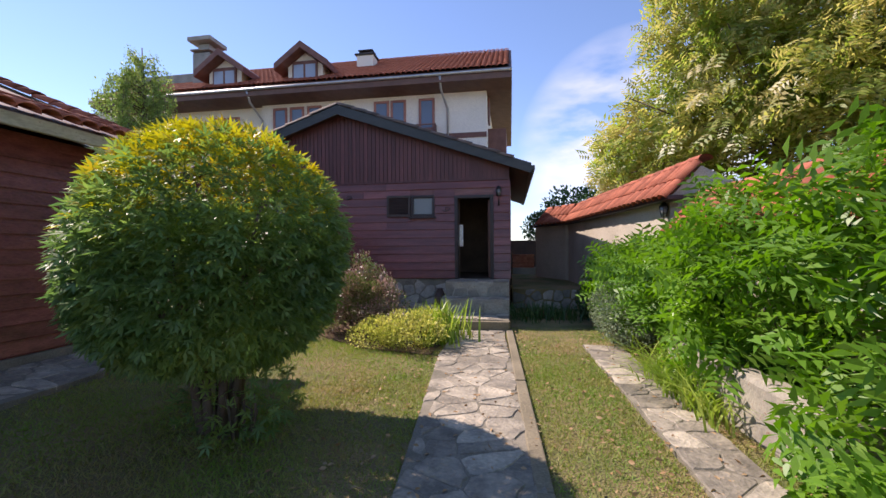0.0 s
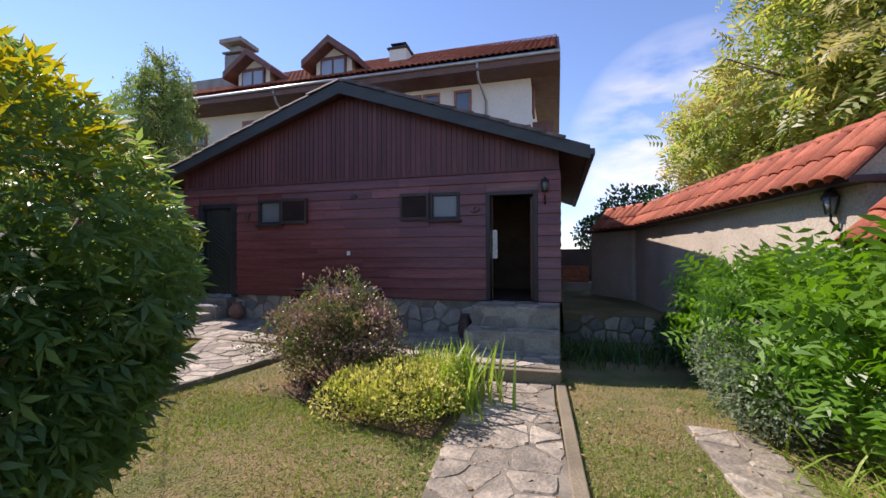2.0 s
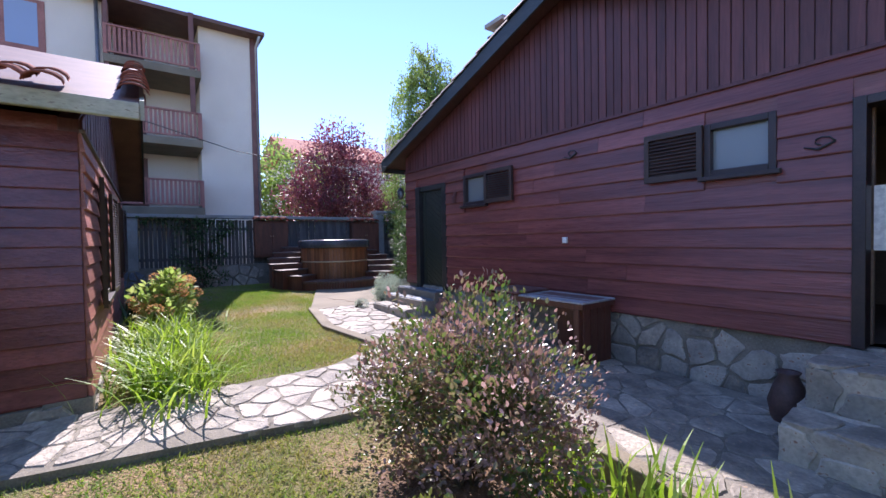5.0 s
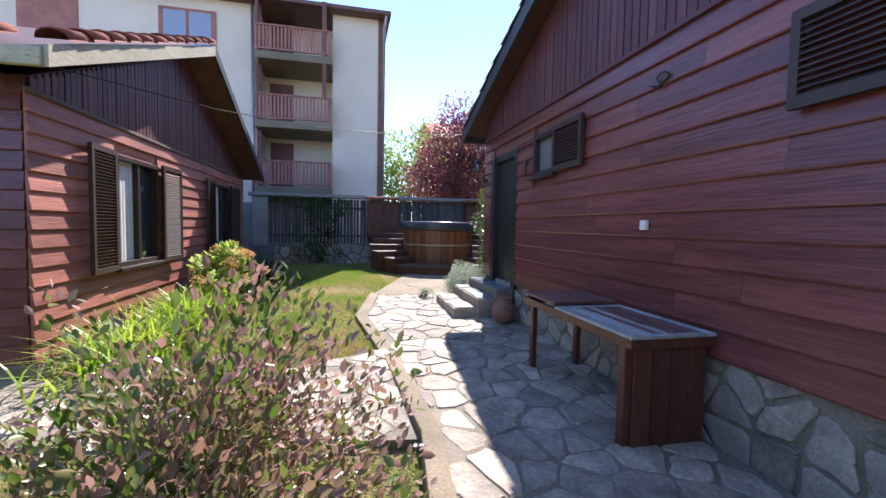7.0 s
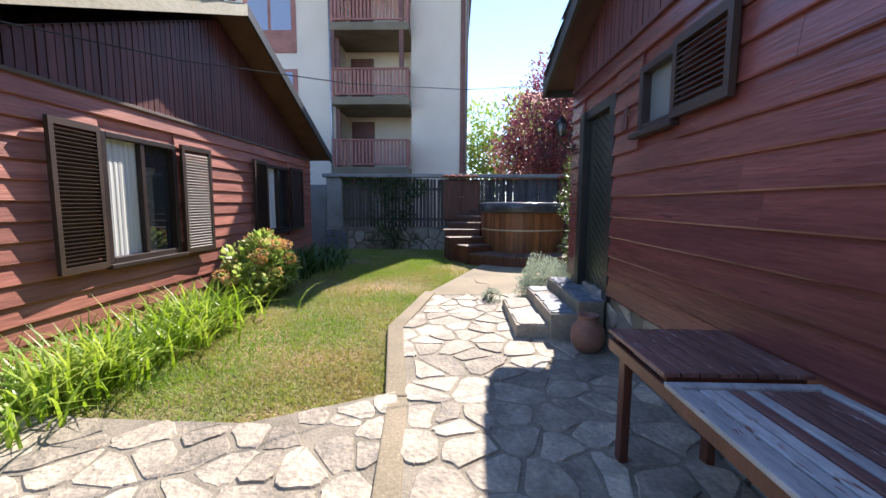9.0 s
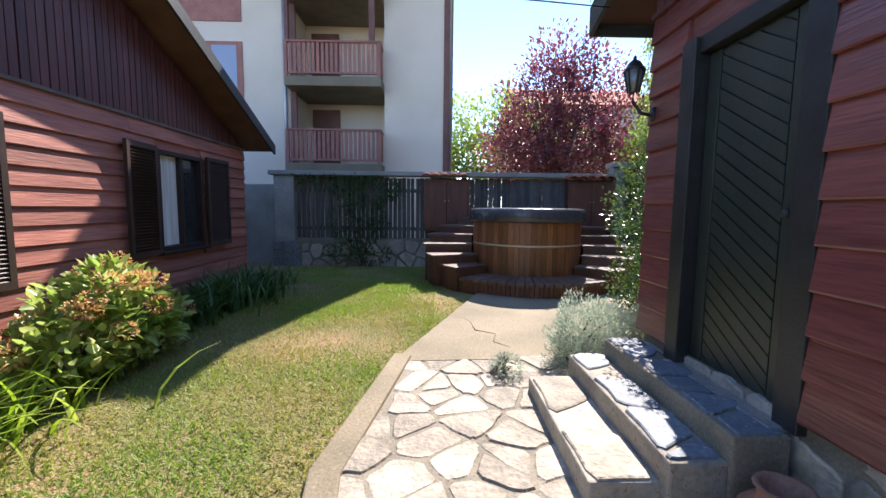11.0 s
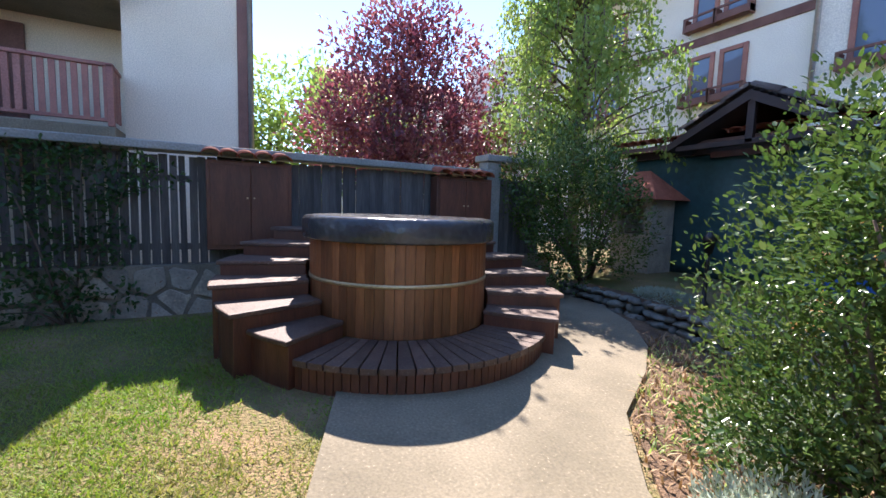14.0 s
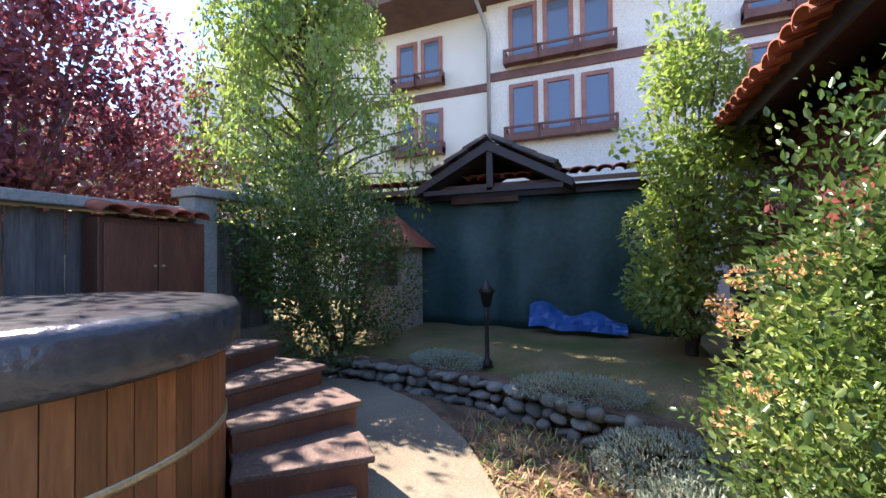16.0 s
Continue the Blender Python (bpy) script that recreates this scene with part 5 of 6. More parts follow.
tiled(house_d, (-23.0, DY + 5.5, 14.12), (1, 0, 0), rd, 23.1, 7.5, tile_mesh("roof_tile", M_TILE, 0.3, 0.55), w=0.28, step=0.5, name="roof_tile", joined=True)
under(tube("gutter", [[(-23, DY - 1.5, 9.85), (0.1, DY - 1.5, 9.92)], [(-3.3, DY - 1.5, 9.85), (-3.3, DY - 1.2, 9.3), (-3.1, DY - 0.32, 8.6), (-3.1, DY - 0.32, 0)], [(-13.45, DY - 1.5, 9.85), (-13.45, DY - 1.2, 9.3), (-13.3, DY - 0.32, 8.6), (-13.3, DY - 0.32, 0)]], [[0.08] * 2, [0.06] * 4, [0.06] * 4], M_ZINC, 8), house_d)
for xc, hw in ((-10.9, 1.5), (-15.7, 1.5)):
    under(extruded("dormer_roof", [(xc - hw, 11.15), (xc, 12.25), (xc + hw, 11.15), (xc + hw, 11.5), (xc, 12.6), (xc - hw, 11.5)], "y", DY - 0.7, DY + 5, M_BROWN), house_d)
    under(extruded("dormer", [(xc - 1.0, 10.0), (xc + 1.0, 10.0), (xc + 1.0, 11.5), (xc, 12.2), (xc - 1.0, 11.5)], "y", DY - 0.1, DY + 5, M_WHITE), house_d)
    under(boxes("dormer_window", [(xc - 0.72, DY - 0.2, 10.3, xc + 0.72, DY - 0.09, 11.75)], M_BROWN, 0.02), house_d)
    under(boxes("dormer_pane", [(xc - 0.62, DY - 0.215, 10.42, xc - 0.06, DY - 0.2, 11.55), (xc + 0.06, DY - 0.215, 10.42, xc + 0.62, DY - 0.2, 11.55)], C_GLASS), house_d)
under(boxes("chimney", [(-8.9, DY + 2.3, 10.5, -7.9, DY + 3.1, 13.0)], M_WHITE, 0.02), house_d)
under(boxes("chimney_cap", [(-9.0, DY + 2.2, 13.0, -7.8, DY + 3.2, 13.1), (-8.85, DY + 2.35, 13.3, -7.95, DY + 3.05, 13.36), (-8.8, DY + 2.4, 13.1, -8.72, DY + 3.0, 13.3), (-8.08, DY + 2.4, 13.1, -8.0, DY + 3.0, 13.3)], M_METAL, 0.02), house_d)
under(boxes("tower", [(-18.6, DY + 0.9, 9, -17.5, DY + 2.0, 13.3), (-18.7, DY + 0.8, 13.4, -17.4, DY + 2.1, 13.5), (-18.4, DY + 1.1, 13.5, -17.7, DY + 1.8, 13.9), (-18.8, DY + 0.7, 13.95, -17.3, DY + 2.2, 14.2), (-24, DY + 1.5, 9, -18.6, DY + 6, 12.4)], M_OLDCONC, 0.03), house_d)
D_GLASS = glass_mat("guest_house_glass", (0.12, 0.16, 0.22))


def house_window(x0, x1, z0, z1, y):
    w = under(empty("window", (x0, y, z0)), house_d)
    t = 0.12
    boxes_local = [(0, -0.06, 0, t, 0.02, z1 - z0), (x1 - x0 - t, -0.06, 0, x1 - x0, 0.02, z1 - z0), (t, -0.06, z1 - z0 - t, x1 - x0 - t, 0.02, z1 - z0), (t, -0.06, 0, x1 - x0 - t, 0.02, t)]
    boxes("frame", boxes_local, M_BALC, 0.01, w)
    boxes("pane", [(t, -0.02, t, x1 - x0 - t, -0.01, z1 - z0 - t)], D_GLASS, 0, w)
    boxes("planter", [(-0.1, -0.34, -0.08, x1 - x0 + 0.1, -0.08, 0.12), (-0.1, -0.36, 0.25, x1 - x0 + 0.1, -0.32, 0.32), (-0.1, -0.36, -0.1, -0.02, -0.06, 0.3), (x1 - x0 + 0.02, -0.36, -0.1, x1 - x0 + 0.1, -0.06, 0.3)], M_BROWN, 0.01, w)


for z0, z1 in ((5.3, 6.72), (7.5, 9.0), (2.3, 3.7)):
    for x0 in (-16.5, -15.62, -20.5, -19.6, -24, -23.1):
        house_window(x0, x0 + 0.74, z0, z1, DY)
    for x0 in (-12.7, -11.72, -10.72, -7.0, -6.1, -4.6):
        house_window(x0, x0 + 0.82, z0 + 0.05, z1 + 0.25, DY - 0.25)
under(boxes("side_balcony", [(-1.15, DY + 1.0, 6.5, -0.2, DY + 4, 7.9), (-1.15, DY + 0.6, 8.2, -1.05, DY + 1.5, 9.6)], M_BROWN, 0.02), house_d)
far_house = tagged(empty("far_house", (-30, 34, 0)), "distant house with a red roof", "house")
under(boxes("wall", [(-36, 13, 0, -28, 20, 7.5)], M_WHITE), far_house)
under(extruded("roof", [(-36.5, 7.4), (-32, 9.4), (-27.5, 7.4)], "y", 12.5, 20.5, M_TILE), far_house)
east_house = tagged(empty("neighbour_house", (14, 8, 0)), "neighbouring house with a red tiled roof", "house")
under(boxes("wall", [(11, 4, 0, 18, 12, 4.6)], M_WHITE), east_house)
under(extruded("roof", [(10.3, 4.5), (14.5, 6.6), (18.7, 4.5)], "y", 3.3, 12.7, M_TILE), east_house)

# ---- shed with the green sheet, oven, lamp ----
SY = 15.35
shed = tagged(empty("garden_shed", (-11.6, SY, 0.86)), "open shed closed off by a dark green sheet", "shed")
n, m = 60, 12
tv = [(-14.1 + 5.2 * i / n, SY + 0.05 * math.sin(i * 0.55 + 0.5 * math.sin(i * 0.23)) * (0.3 + 0.9 * j / m) + 0.04 * noise.noise(Vector((i * 0.2, j * 0.35, 3))), 3.0 - 2.15 * j / m) for j in range(m + 1) for i in range(n + 1)]
sheet_o = new("sheet", mesh_of("sheet", tv, [(j * (n + 1) + i, (j + 1) * (n + 1) + i, (j + 1) * (n + 1) + i + 1, j * (n + 1) + i + 1) for j in range(m) for i in range(n)], M_TARP))
sheet_o.data.polygons.foreach_set("use_smooth", [True] * (n * m))
so = sheet_o.modifiers.new("thick", "SOLIDIFY")
so.thickness = 0.006
under(sheet_o, shed)
under(boxes("beam", [(-14.2, SY - 0.08, 2.98, -8.8, SY + 0.06, 3.12), (-14.15, SY + 0.1, 0.6, -14.0, SY + 0.25, 3.0), (-9.05, SY + 0.1, 0.6, -8.9, SY + 0.25, 3.0), (-14.2, SY + 2.5, 0.3, -8.8, SY + 2.6, 3.2)], M_FRAME, 0.01), shed)
under(boxes("pale_board", [(-12.55, SY - 0.12, 2.9, -11.4, SY - 0.09, 3.0)], M_BENCH, 0.005), shed)
under(extruded("back_roof", [(SY - 0.35, 3.1), (SY - 0.35, 3.17), (SY + 2.8, 3.75), (SY + 2.8, 3.65)], "x", -14.4, -8.6, M_SOFFIT), shed)
tiled(shed, (-14.4, SY + 1.4, 3.52), (1, 0, 0), Vector((0, -1, -0.184)).normalized(), 5.8, 1.9, TILE, name="tile", joined=True, seed=21)
for s in (-1, 1):
    under(extruded("porch_roof", [(-11.72, 3.74), (-11.72 + s * 1.2, 3.1), (-11.72 + s * 1.2, 2.98), (-11.72, 3.6)], "y", SY - 0.75, SY + 1.2, M_FRAME), shed)
    dn = Vector((s * 1.2, 0, -0.64)).normalized()
    tiled(shed, (-11.72, SY - 0.78, 3.77), (0, 1, 0), dn, 1.9, 1.2, GREYTILE, joined=True, name="tile", seed=30 + s)
under(boxes("king_post", [(-11.76, SY - 0.7, 3.0, -11.66, SY - 0.62, 3.62), (-12.8, SY - 0.7, 2.98, -10.65, SY - 0.62, 3.06)], M_FRAME, 0.005), shed)
n = 14
bv_ = [(-11.2 + 1.35 * i / n, SY - 0.5 + 0.3 * j / 6 + 0.05 * math.sin(i * 1.1 + j), 0.87 + (0.42 + 0.09 * math.sin(i * 0.8)) * math.sin(math.pi * (0.08 + 0.6 * j / 6)) * (1.0 - 0.5 * i / n)) for j in range(7) for i in range(n + 1)]
bs = new("plastic_sheet", mesh_of("plastic_sheet", bv_, [(j * (n + 1) + i, j * (n + 1) + i + 1, (j + 1) * (n + 1) + i + 1, (j + 1) * (n + 1) + i) for j in range(6) for i in range(n)], M_BLUE))
bs.modifiers.new("thick", "SOLIDIFY").thickness = 0.004
tagged(bs, "crumpled bright blue plastic sheet", "tarpaulin")
oven = tagged(empty("garden_oven", (-13.55, 14.9, 0.86)), "small stone oven under a red tiled hip roof", "oven")
under(boxes("body", [(-13.95, 14.6, 0.8, -13.1, 15.25, 1.55), (-13.95, 14.6, 1.55, -13.8, 15.25, 2.2), (-13.25, 14.6, 1.55, -13.1, 15.25, 2.2), (-13.8, 15.15, 1.55, -13.25, 15.25, 2.2)], M_STONEWALL, 0.02), oven)
ov = new("roof", mesh_of("roof", [(-14.15, 14.4, 2.18), (-12.9, 14.4, 2.18), (-12.9, 15.4, 2.18), (-14.15, 15.4, 2.18), (-13.7, 14.9, 2.72), (-13.4, 14.9, 2.72)], [(0, 1, 5, 4), (1, 2, 5), (2, 3, 4, 5), (3, 0, 4), (3, 2, 1, 0)], M_TILE))
under(ov, oven)
lamp_p = tagged(empty("garden_lamp", (-11.4, 13.35, 0.74)), "black iron garden lamp on a short post", "lamp")
under(lathe("post", [(0.07, 0), (0.06, 0.06), (0.028, 0.1), (0.024, 0.55), (0.035, 0.57), (0.024, 0.6), (0.024, 0.7)], (-11.4, 13.35, 0.74), M_METAL, 12), lamp_p)
under(lathe("lantern", [(0.05, 0.7), (0.085, 0.86), (0.12, 0.87), (0.04, 0.95), (0.02, 1.0), (0.0, 1.01)], (-11.4, 13.35, 0.74), M_METAL, 6), lamp_p)

# ---- curved rubble wall of the raised bed ----
raised = tagged(prism("retaining_wall", [(-13.7, 13.2), (-12.2, 13.12), (-11.25, 12.92), (-10.0, 12.38), (-9.1, 11.75), (-9.0, 11.95), (-9.95, 12.6), (-11.2, 13.15), (-12.2, 13.35), (-13.7, 13.42)], 0.3, 0.72, M_SOIL), "curved low dry wall of round grey stones", "wall", kind="structure")
bmr = bmesh.new()
bmesh.ops.create_icosphere(bmr, subdivisions=2, radius=1)
for vtx in bmr.verts:
    vtx.co *= 1 + 0.25 * noise.noise(vtx.co * 1.3)
rock = bpy.data.meshes.new("rock")
bmr.to_mesh(rock)
bmr.free()
rock.materials.append(M_ROCK)
rock.polygons.foreach_set("use_smooth", [True] * len(rock.polygons))
rr_ = random.Random(6)
for row in range(3):
    for k in range(34):
        s = k / 33
        x = -13.6 + 4.5 * s
        y = float(np.interp(x, (-13.7, -12.2, -11.25, -10.0, -9.1), (13.2, 13.12, 12.92, 12.38, 11.75)))
        b = new("rock", rock)
        b.location = (x + rr_.uniform(-0.04, 0.04), y - 0.02 + rr_.uniform(-0.03, 0.03) - 0.05 * (3 - row) * 0.6, 0.48 + row * 0.105)
        b.scale = (rr_.uniform(0.05, 0.13), rr_.uniform(0.06, 0.11), rr_.uniform(0.03, 0.065))
        b.rotation_euler = (rr_.uniform(-0.3, 0.3), rr_.uniform(-0.3, 0.3), rr_.uniform(0, 6))
        b.parent = raised
bed = tagged(prism("soil_bed", [(-13.2, 13.1), (-12.0, 12.7), (-11.2, 12.05), (-10.7, 11.35), (-10.25, 10.5), (-9.65, 9.95), (-8.9, 9.5), (-8.3, 9.7), (-8.3, 11.9), (-9.1, 11.8), (-10.0, 12.4), (-11.25, 12.95), (-12.2, 13.15)], lambda x, y: ground_z(x, min(y, 12.3)) - 0.1, lambda x, y: ground_z(x, min(y, 12.3)) + 0.02, M_SOIL), "dry brown mulch bed", "flower bed", kind="structure")
bed2 = tagged(prism("soil_bed_front", [(-3.2, 6.3), (-2.3, 5.75), (-1.2, 5.7), (-1.1, 7.4), (-3.2, 7.5)], lambda x, y: -0.05, lambda x, y: ground_z(x, y) + 0.02, M_SOIL), "dark soil of the flower bed", "flower bed", kind="structure")
# cables
tagged(tube("power_cable", [(-5.02, 4.98, 2.86), (-6.0, 5.9, 2.86), (-7.0, 7.0, 2.96), (-7.9, 8.2, 3.14), (-8.5, 9.34, 3.36)], [0.005] * 5, M_METAL, 5), "thin dark cable between the two cabins", "cable")
# roof tiles of the two cabins, along their visible edges
tiled(roof_b1, (BAP, RY0 - 0.05, BAZ + 0.02), (0, 1, 0), Vector((4.5, 0, BEZ - BAZ)).normalized(), 0.65, 4.6, GREYTILE, seed=41)
tiled(roof_b2, (BAP, RY0 - 0.05, BAZ + 0.02), (0, 1, 0), Vector((-4.73, 0, BEZ - 0.09 - BAZ)).normalized(), 0.65, 4.8, GREYTILE, seed=42)
tiled(roof_b2, (-8.3, RY0 + 0.6, BEZ + 0.08), (0, 1, 0), Vector((-4.73, 0, BEZ - 0.09 - BAZ)).normalized(), 6.4, 0.68, TILE, seed=43)
tiled(roof_a1, (AAP, AY + 0.3, AAZ + 0.02), (0, 1, 0), Vector((4.0, 0, AEZ + 0.03 - AAZ)).normalized(), 0.22, 4.1, TILE, seed=44)
tiled(roof_a1, (-5.5, -7.5, AEZ + 0.28), (0, 1, 0), Vector((4.0, 0, AEZ + 0.03 - AAZ)).normalized(), 12.0, 0.7, TILE, seed=45)
tiled(cup1, (FX + 0.1 - cup1.location.x, 7.7 - cup1.location.y, 2.5 - cup1.location.z), (0, 1, 0), Vector((1, 0, -0.25)).normalized(), 1.1, 0.3, TILE, seed=46)
tiled(cup2, (FX + 0.1 - cup2.location.x, 10.9 - cup2.location.y, 2.5 - cup2.location.z), (0, 1, 0), Vector((1, 0, -0.25)).normalized(), 1.2, 0.3, TILE, seed=47)


# ---- plants ----
maple_foot = (-2.45, 2.88, 0.02)
MB_ = [((-2.45, 2.88, 1.6), (1.06, 1.03, 0.98)), ((-2.45, 2.88, 1.25), (0.98, 0.95, 0.7))]
maple = tagged(empty("maple_tree", maple_foot), "round clipped maple, green with a yellow top", "tree")
p, d = on_blobs(MB_, 15500, 0.12, 0.08, 1.3)
top = p[:, 2] + 0.25 * rng.normal(size=len(p)) + 0.18 * (p[:, 0] * -0.3) > 2.3
for sel, mt, nm in ((~top, L_MAPLE, "crown"), (top, L_MAPLETOP, "crown_top")):
    ways = d[sel] * 1.2 + rng.normal(size=(sel.sum(), 3)) * 0.5 + np.array([0, 0, -0.45])
    leaf_object(nm, p[sel], ways, 0.082 * rng.uniform(0.7, 1.25, sel.sum()), MAPLE_LEAF, mt, maple)
fl, fr_ = [], []
for k in range(9):
    a = k * 0.7
    q = (maple_foot[0] + math.cos(a) * 0.9, maple_foot[1] + math.sin(a) * 0.7, 1.4 + 0.25 * (k % 3))
    fl.append([(maple_foot[0] + math.cos(a) * 0.1, maple_foot[1] + math.sin(a) * 0.1, -0.05), (maple_foot[0] + math.cos(a) * 0.2, maple_foot[1] + math.sin(a) * 0.2, 0.6), q])
    fr_.append([0.045, 0.034, 0.012])
under(tube("trunk", fl, fr_, M_BARK, 8), maple)
bush("seedling_maple", (-2.2, 2.8, 0.0), [((-2.2, 2.8, 0.36), (0.5, 0.45, 0.33))], 240, 0.085, MAPLE_LEAF, L_MAPLE, "small dark maple suckers under the clipped tree")

BB = [((-2.8, 6.75, 0.85), (0.68, 0.6, 0.6)), ((-2.3, 6.75, 0.72), (0.5, 0.5, 0.5)), ((-3.15, 6.6, 0.65), (0.5, 0.5, 0.45))]
bush("barberry_bush", (-2.75, 6.75, 0.08), BB, 15500, 0.044, OVAL, L_BARB, "bushy barberry with green and dusky pink leaves", rise=0.9, shell=0.38, rough=0.9, freq=2.8, stems=24, stem_r=0.006)
bush("euonymus_bush", (-1.6, 6.1, 0.0), [((-1.6, 6.1, 0.28), (0.6, 0.5, 0.32)), ((-2.1, 6.0, 0.24), (0.45, 0.4, 0.26)), ((-1.4, 6.5, 0.28), (0.4, 0.4, 0.28))], 7500, 0.042, OVAL, L_YELLOW, "low yellow and green variegated shrub", rise=1.2, shell=0.3, rough=0.4, freq=4, floor=0.0)
blades("iris_clump", [(-1.2 + 0.2 * float(rng.normal()), 6.65 + 0.28 * float(rng.normal()), 0.01) for _ in range(170)], 0.72, 0.038, L_BLADE, "clump of upright bright green iris leaves", "iris", lean=0.42)
blades("iris_row", [(-1.9 + 0.35 * float(rng.normal()), 7.25 + 0.18 * float(rng.normal()), 0.03) for _ in range(120)], 0.5, 0.03, L_BLADE, "row of green iris leaves", "iris", lean=0.5)
blades("daylily_clump", [(-5.85 + 0.42 * float(rng.normal()), 5.15 + 0.2 * float(rng.normal()), 0.27) for _ in range(480)], 0.62, 0.022, L_BLADE, "arching yellow-green daylily leaves by the lodge", "daylily", lean=0.95)
blades("daylily_clump", [(-7.2 + 0.45 * float(rng.normal()), 5.15 + 0.22 * float(rng.normal()), 0.32) for _ in range(520)], 0.6, 0.026, L_BLADE, "arching yellow-green daylily leaves by the lodge", "daylily", lean=0.95)
blades("lily_border", [(-10.9 + 0.7 * float(rng.normal()), 5.15 + 0.22 * float(rng.normal()), 0.44) for _ in range(620)], 0.55, 0.035, L_BLADEDARK, "dark arching strap leaves along the lodge wall", "lily", lean=0.9)
HB = [((-8.55, 5.25, 0.8), (0.5, 0.42, 0.42)), ((-8.2, 5.2, 0.7), (0.4, 0.35, 0.35)), ((-8.9, 5.3, 0.7), (0.4, 0.35, 0.3)), ((-8.5, 5.3, 1.1), (0.22, 0.2, 0.22))]
hyd = bush("hydrangea", (-8.5, 5.2, 0.4), HB, 2200, 0.11, OVAL, L_HYD, "hydrangea with fading brown flower heads", rise=0.3, shell=0.25, rough=0.3, freq=2.5)


def flower_heads(parent, blobs, count, r, each):
    pts, dirs = on_blobs([(c, tuple(1.12 * q for q in e)) for c, e in blobs], count, 0.03, 0.1, 2.0)
    keep = dirs[:, 2] > -0.6
    allp, alld = [], []
    for q, dd in zip(pts[keep], dirs[keep]):
        u = rng.normal(size=(each, 3))
        u /= np.linalg.norm(u, axis=1, keepdims=True)
        allp.append(q + u * r * np.array([1, 1, 0.7]))
        alld.append(u + rng.normal(size=u.shape) * 0.4)
    leaf_object("flower_head", np.concatenate(allp), np.concatenate(alld), 0.03 * rng.uniform(0.7, 1.2, each * int(keep.sum())), OVAL, L_BROWNFLOWER, parent)


flower_heads(hyd, HB, 34, 0.085, 110)

bush("wisteria_hedge", (2.4, 3.4, 0.0), [((2.7, 2.6, 1.3), (0.85, 1.3, 1.25)), ((2.4, 4.3, 1.15), (0.7, 1.1, 1.05)), ((2.2, 5.6, 1.0), (0.55, 0.8, 0.75)), ((2.9, 1.0, 1.4), (0.9, 1.3, 1.5)), ((2.0, 1.9, 0.45), (0.35, 0.8, 0.4)), ((2.05, 6.9, 0.95), (0.42, 0.8, 0.7)), ((1.95, 8.2, 0.85), (0.35, 0.8, 0.65))], 5600, 0.3, SPRAY, L_HEDGE, "dense hedge with long bright green leaves", "hedge", shell=0.28, rough=0.35, freq=1.6, rise=0.1, wild=0.7, stems=14)
bush("silver_shrub", (1.85, 6.7, 0.0), [((1.75, 6.6, 0.5), (0.5, 0.7, 0.5)), ((1.75, 7.3, 0.55), (0.4, 0.5, 0.45))], 6500, 0.045, OVAL, L_SILVER, "dense silver-green shrub by the side path", rise=0.4, shell=0.25, floor=0.02)
bush("climbing_shrub", (2.0, 8.0, 0.0), [((1.9, 8.0, 0.6), (0.35, 0.8, 0.6)), ((1.8, 9.2, 0.35), (0.35, 0.8, 0.35))], 2200, 0.09, OVAL, L_DARKGREEN, "dark green shrub in front of the garden wall", floor=0.02)
blades("path_lily", [(1.75 + 0.12 * float(rng.normal()), 4.5 + 0.45 * float(rng.normal()), 0.0) for _ in range(330)], 0.6, 0.02, L_BLADE, "arching green lily leaves over the side path", "lily", lean=1.05)
blades("shade_grass", [(0.6 + 0.55 * float(rng.normal()), 9.3 + 0.35 * float(rng.normal()), 0.0) for _ in range(420)], 0.42, 0.02, L_BLADEDARK, "dark tall grass in the cabin's shade", "grass", lean=0.7)
bank = tagged(prism("low_stone_wall", [(1.95, 2.5), (2.2, 2.5), (2.05, 5.2), (1.85, 5.2)], -0.1, 0.5, M_STONEWALL, bevel=0.05), "low wall of pale stones under the hedge", "wall", kind="structure")
walnut = tree("walnut_tree", (6.6, 11.5, 0), [(6.6, 11.5, -0.1, 0.24), (6.5, 11.4, 1.5, 0.2), (6.6, 11.3, 3.0, 0.16), (6.8, 11.0, 4.6, 0.1)], 26,
              [((6.3, 10.8, 5.6), (2.6, 2.4, 2.2)), ((3.9, 12.2, 4.4), (1.5, 1.8, 1.5)), ((7.4, 8.6, 5.4), (2.2, 2.0, 2.2)), ((5.2, 10.8, 7.4), (1.8, 1.8, 1.3)), ((8.2, 7.0, 6.8), (2.0, 2.0, 1.8)), ((4.4, 13.2, 3.6), (1.7, 1.8, 1.0))],
              10500, 0.42, SPRAY, L_WALNUT, "large tree with yellowing green compound leaves", hang=0.7, rough=0.55, freq=0.8)
tree("garden_tree", (2.6, 18.5, 0), [(2.6, 18.5, -0.1, 0.15), (2.6, 18.5, 1.2, 0.12), (2.6, 18.4, 2.2, 0.08)], 10, [((3.0, 18.5, 3.1), (1.8, 1.5, 1.1)), ((1.6, 19.5, 2.6), (1.1, 1.2, 0.8))], 5000, 0.17, OVAL, L_DARKGREEN, "dark green tree behind the garden wall")
PL = Vector((-17.3, 11.5, 0))
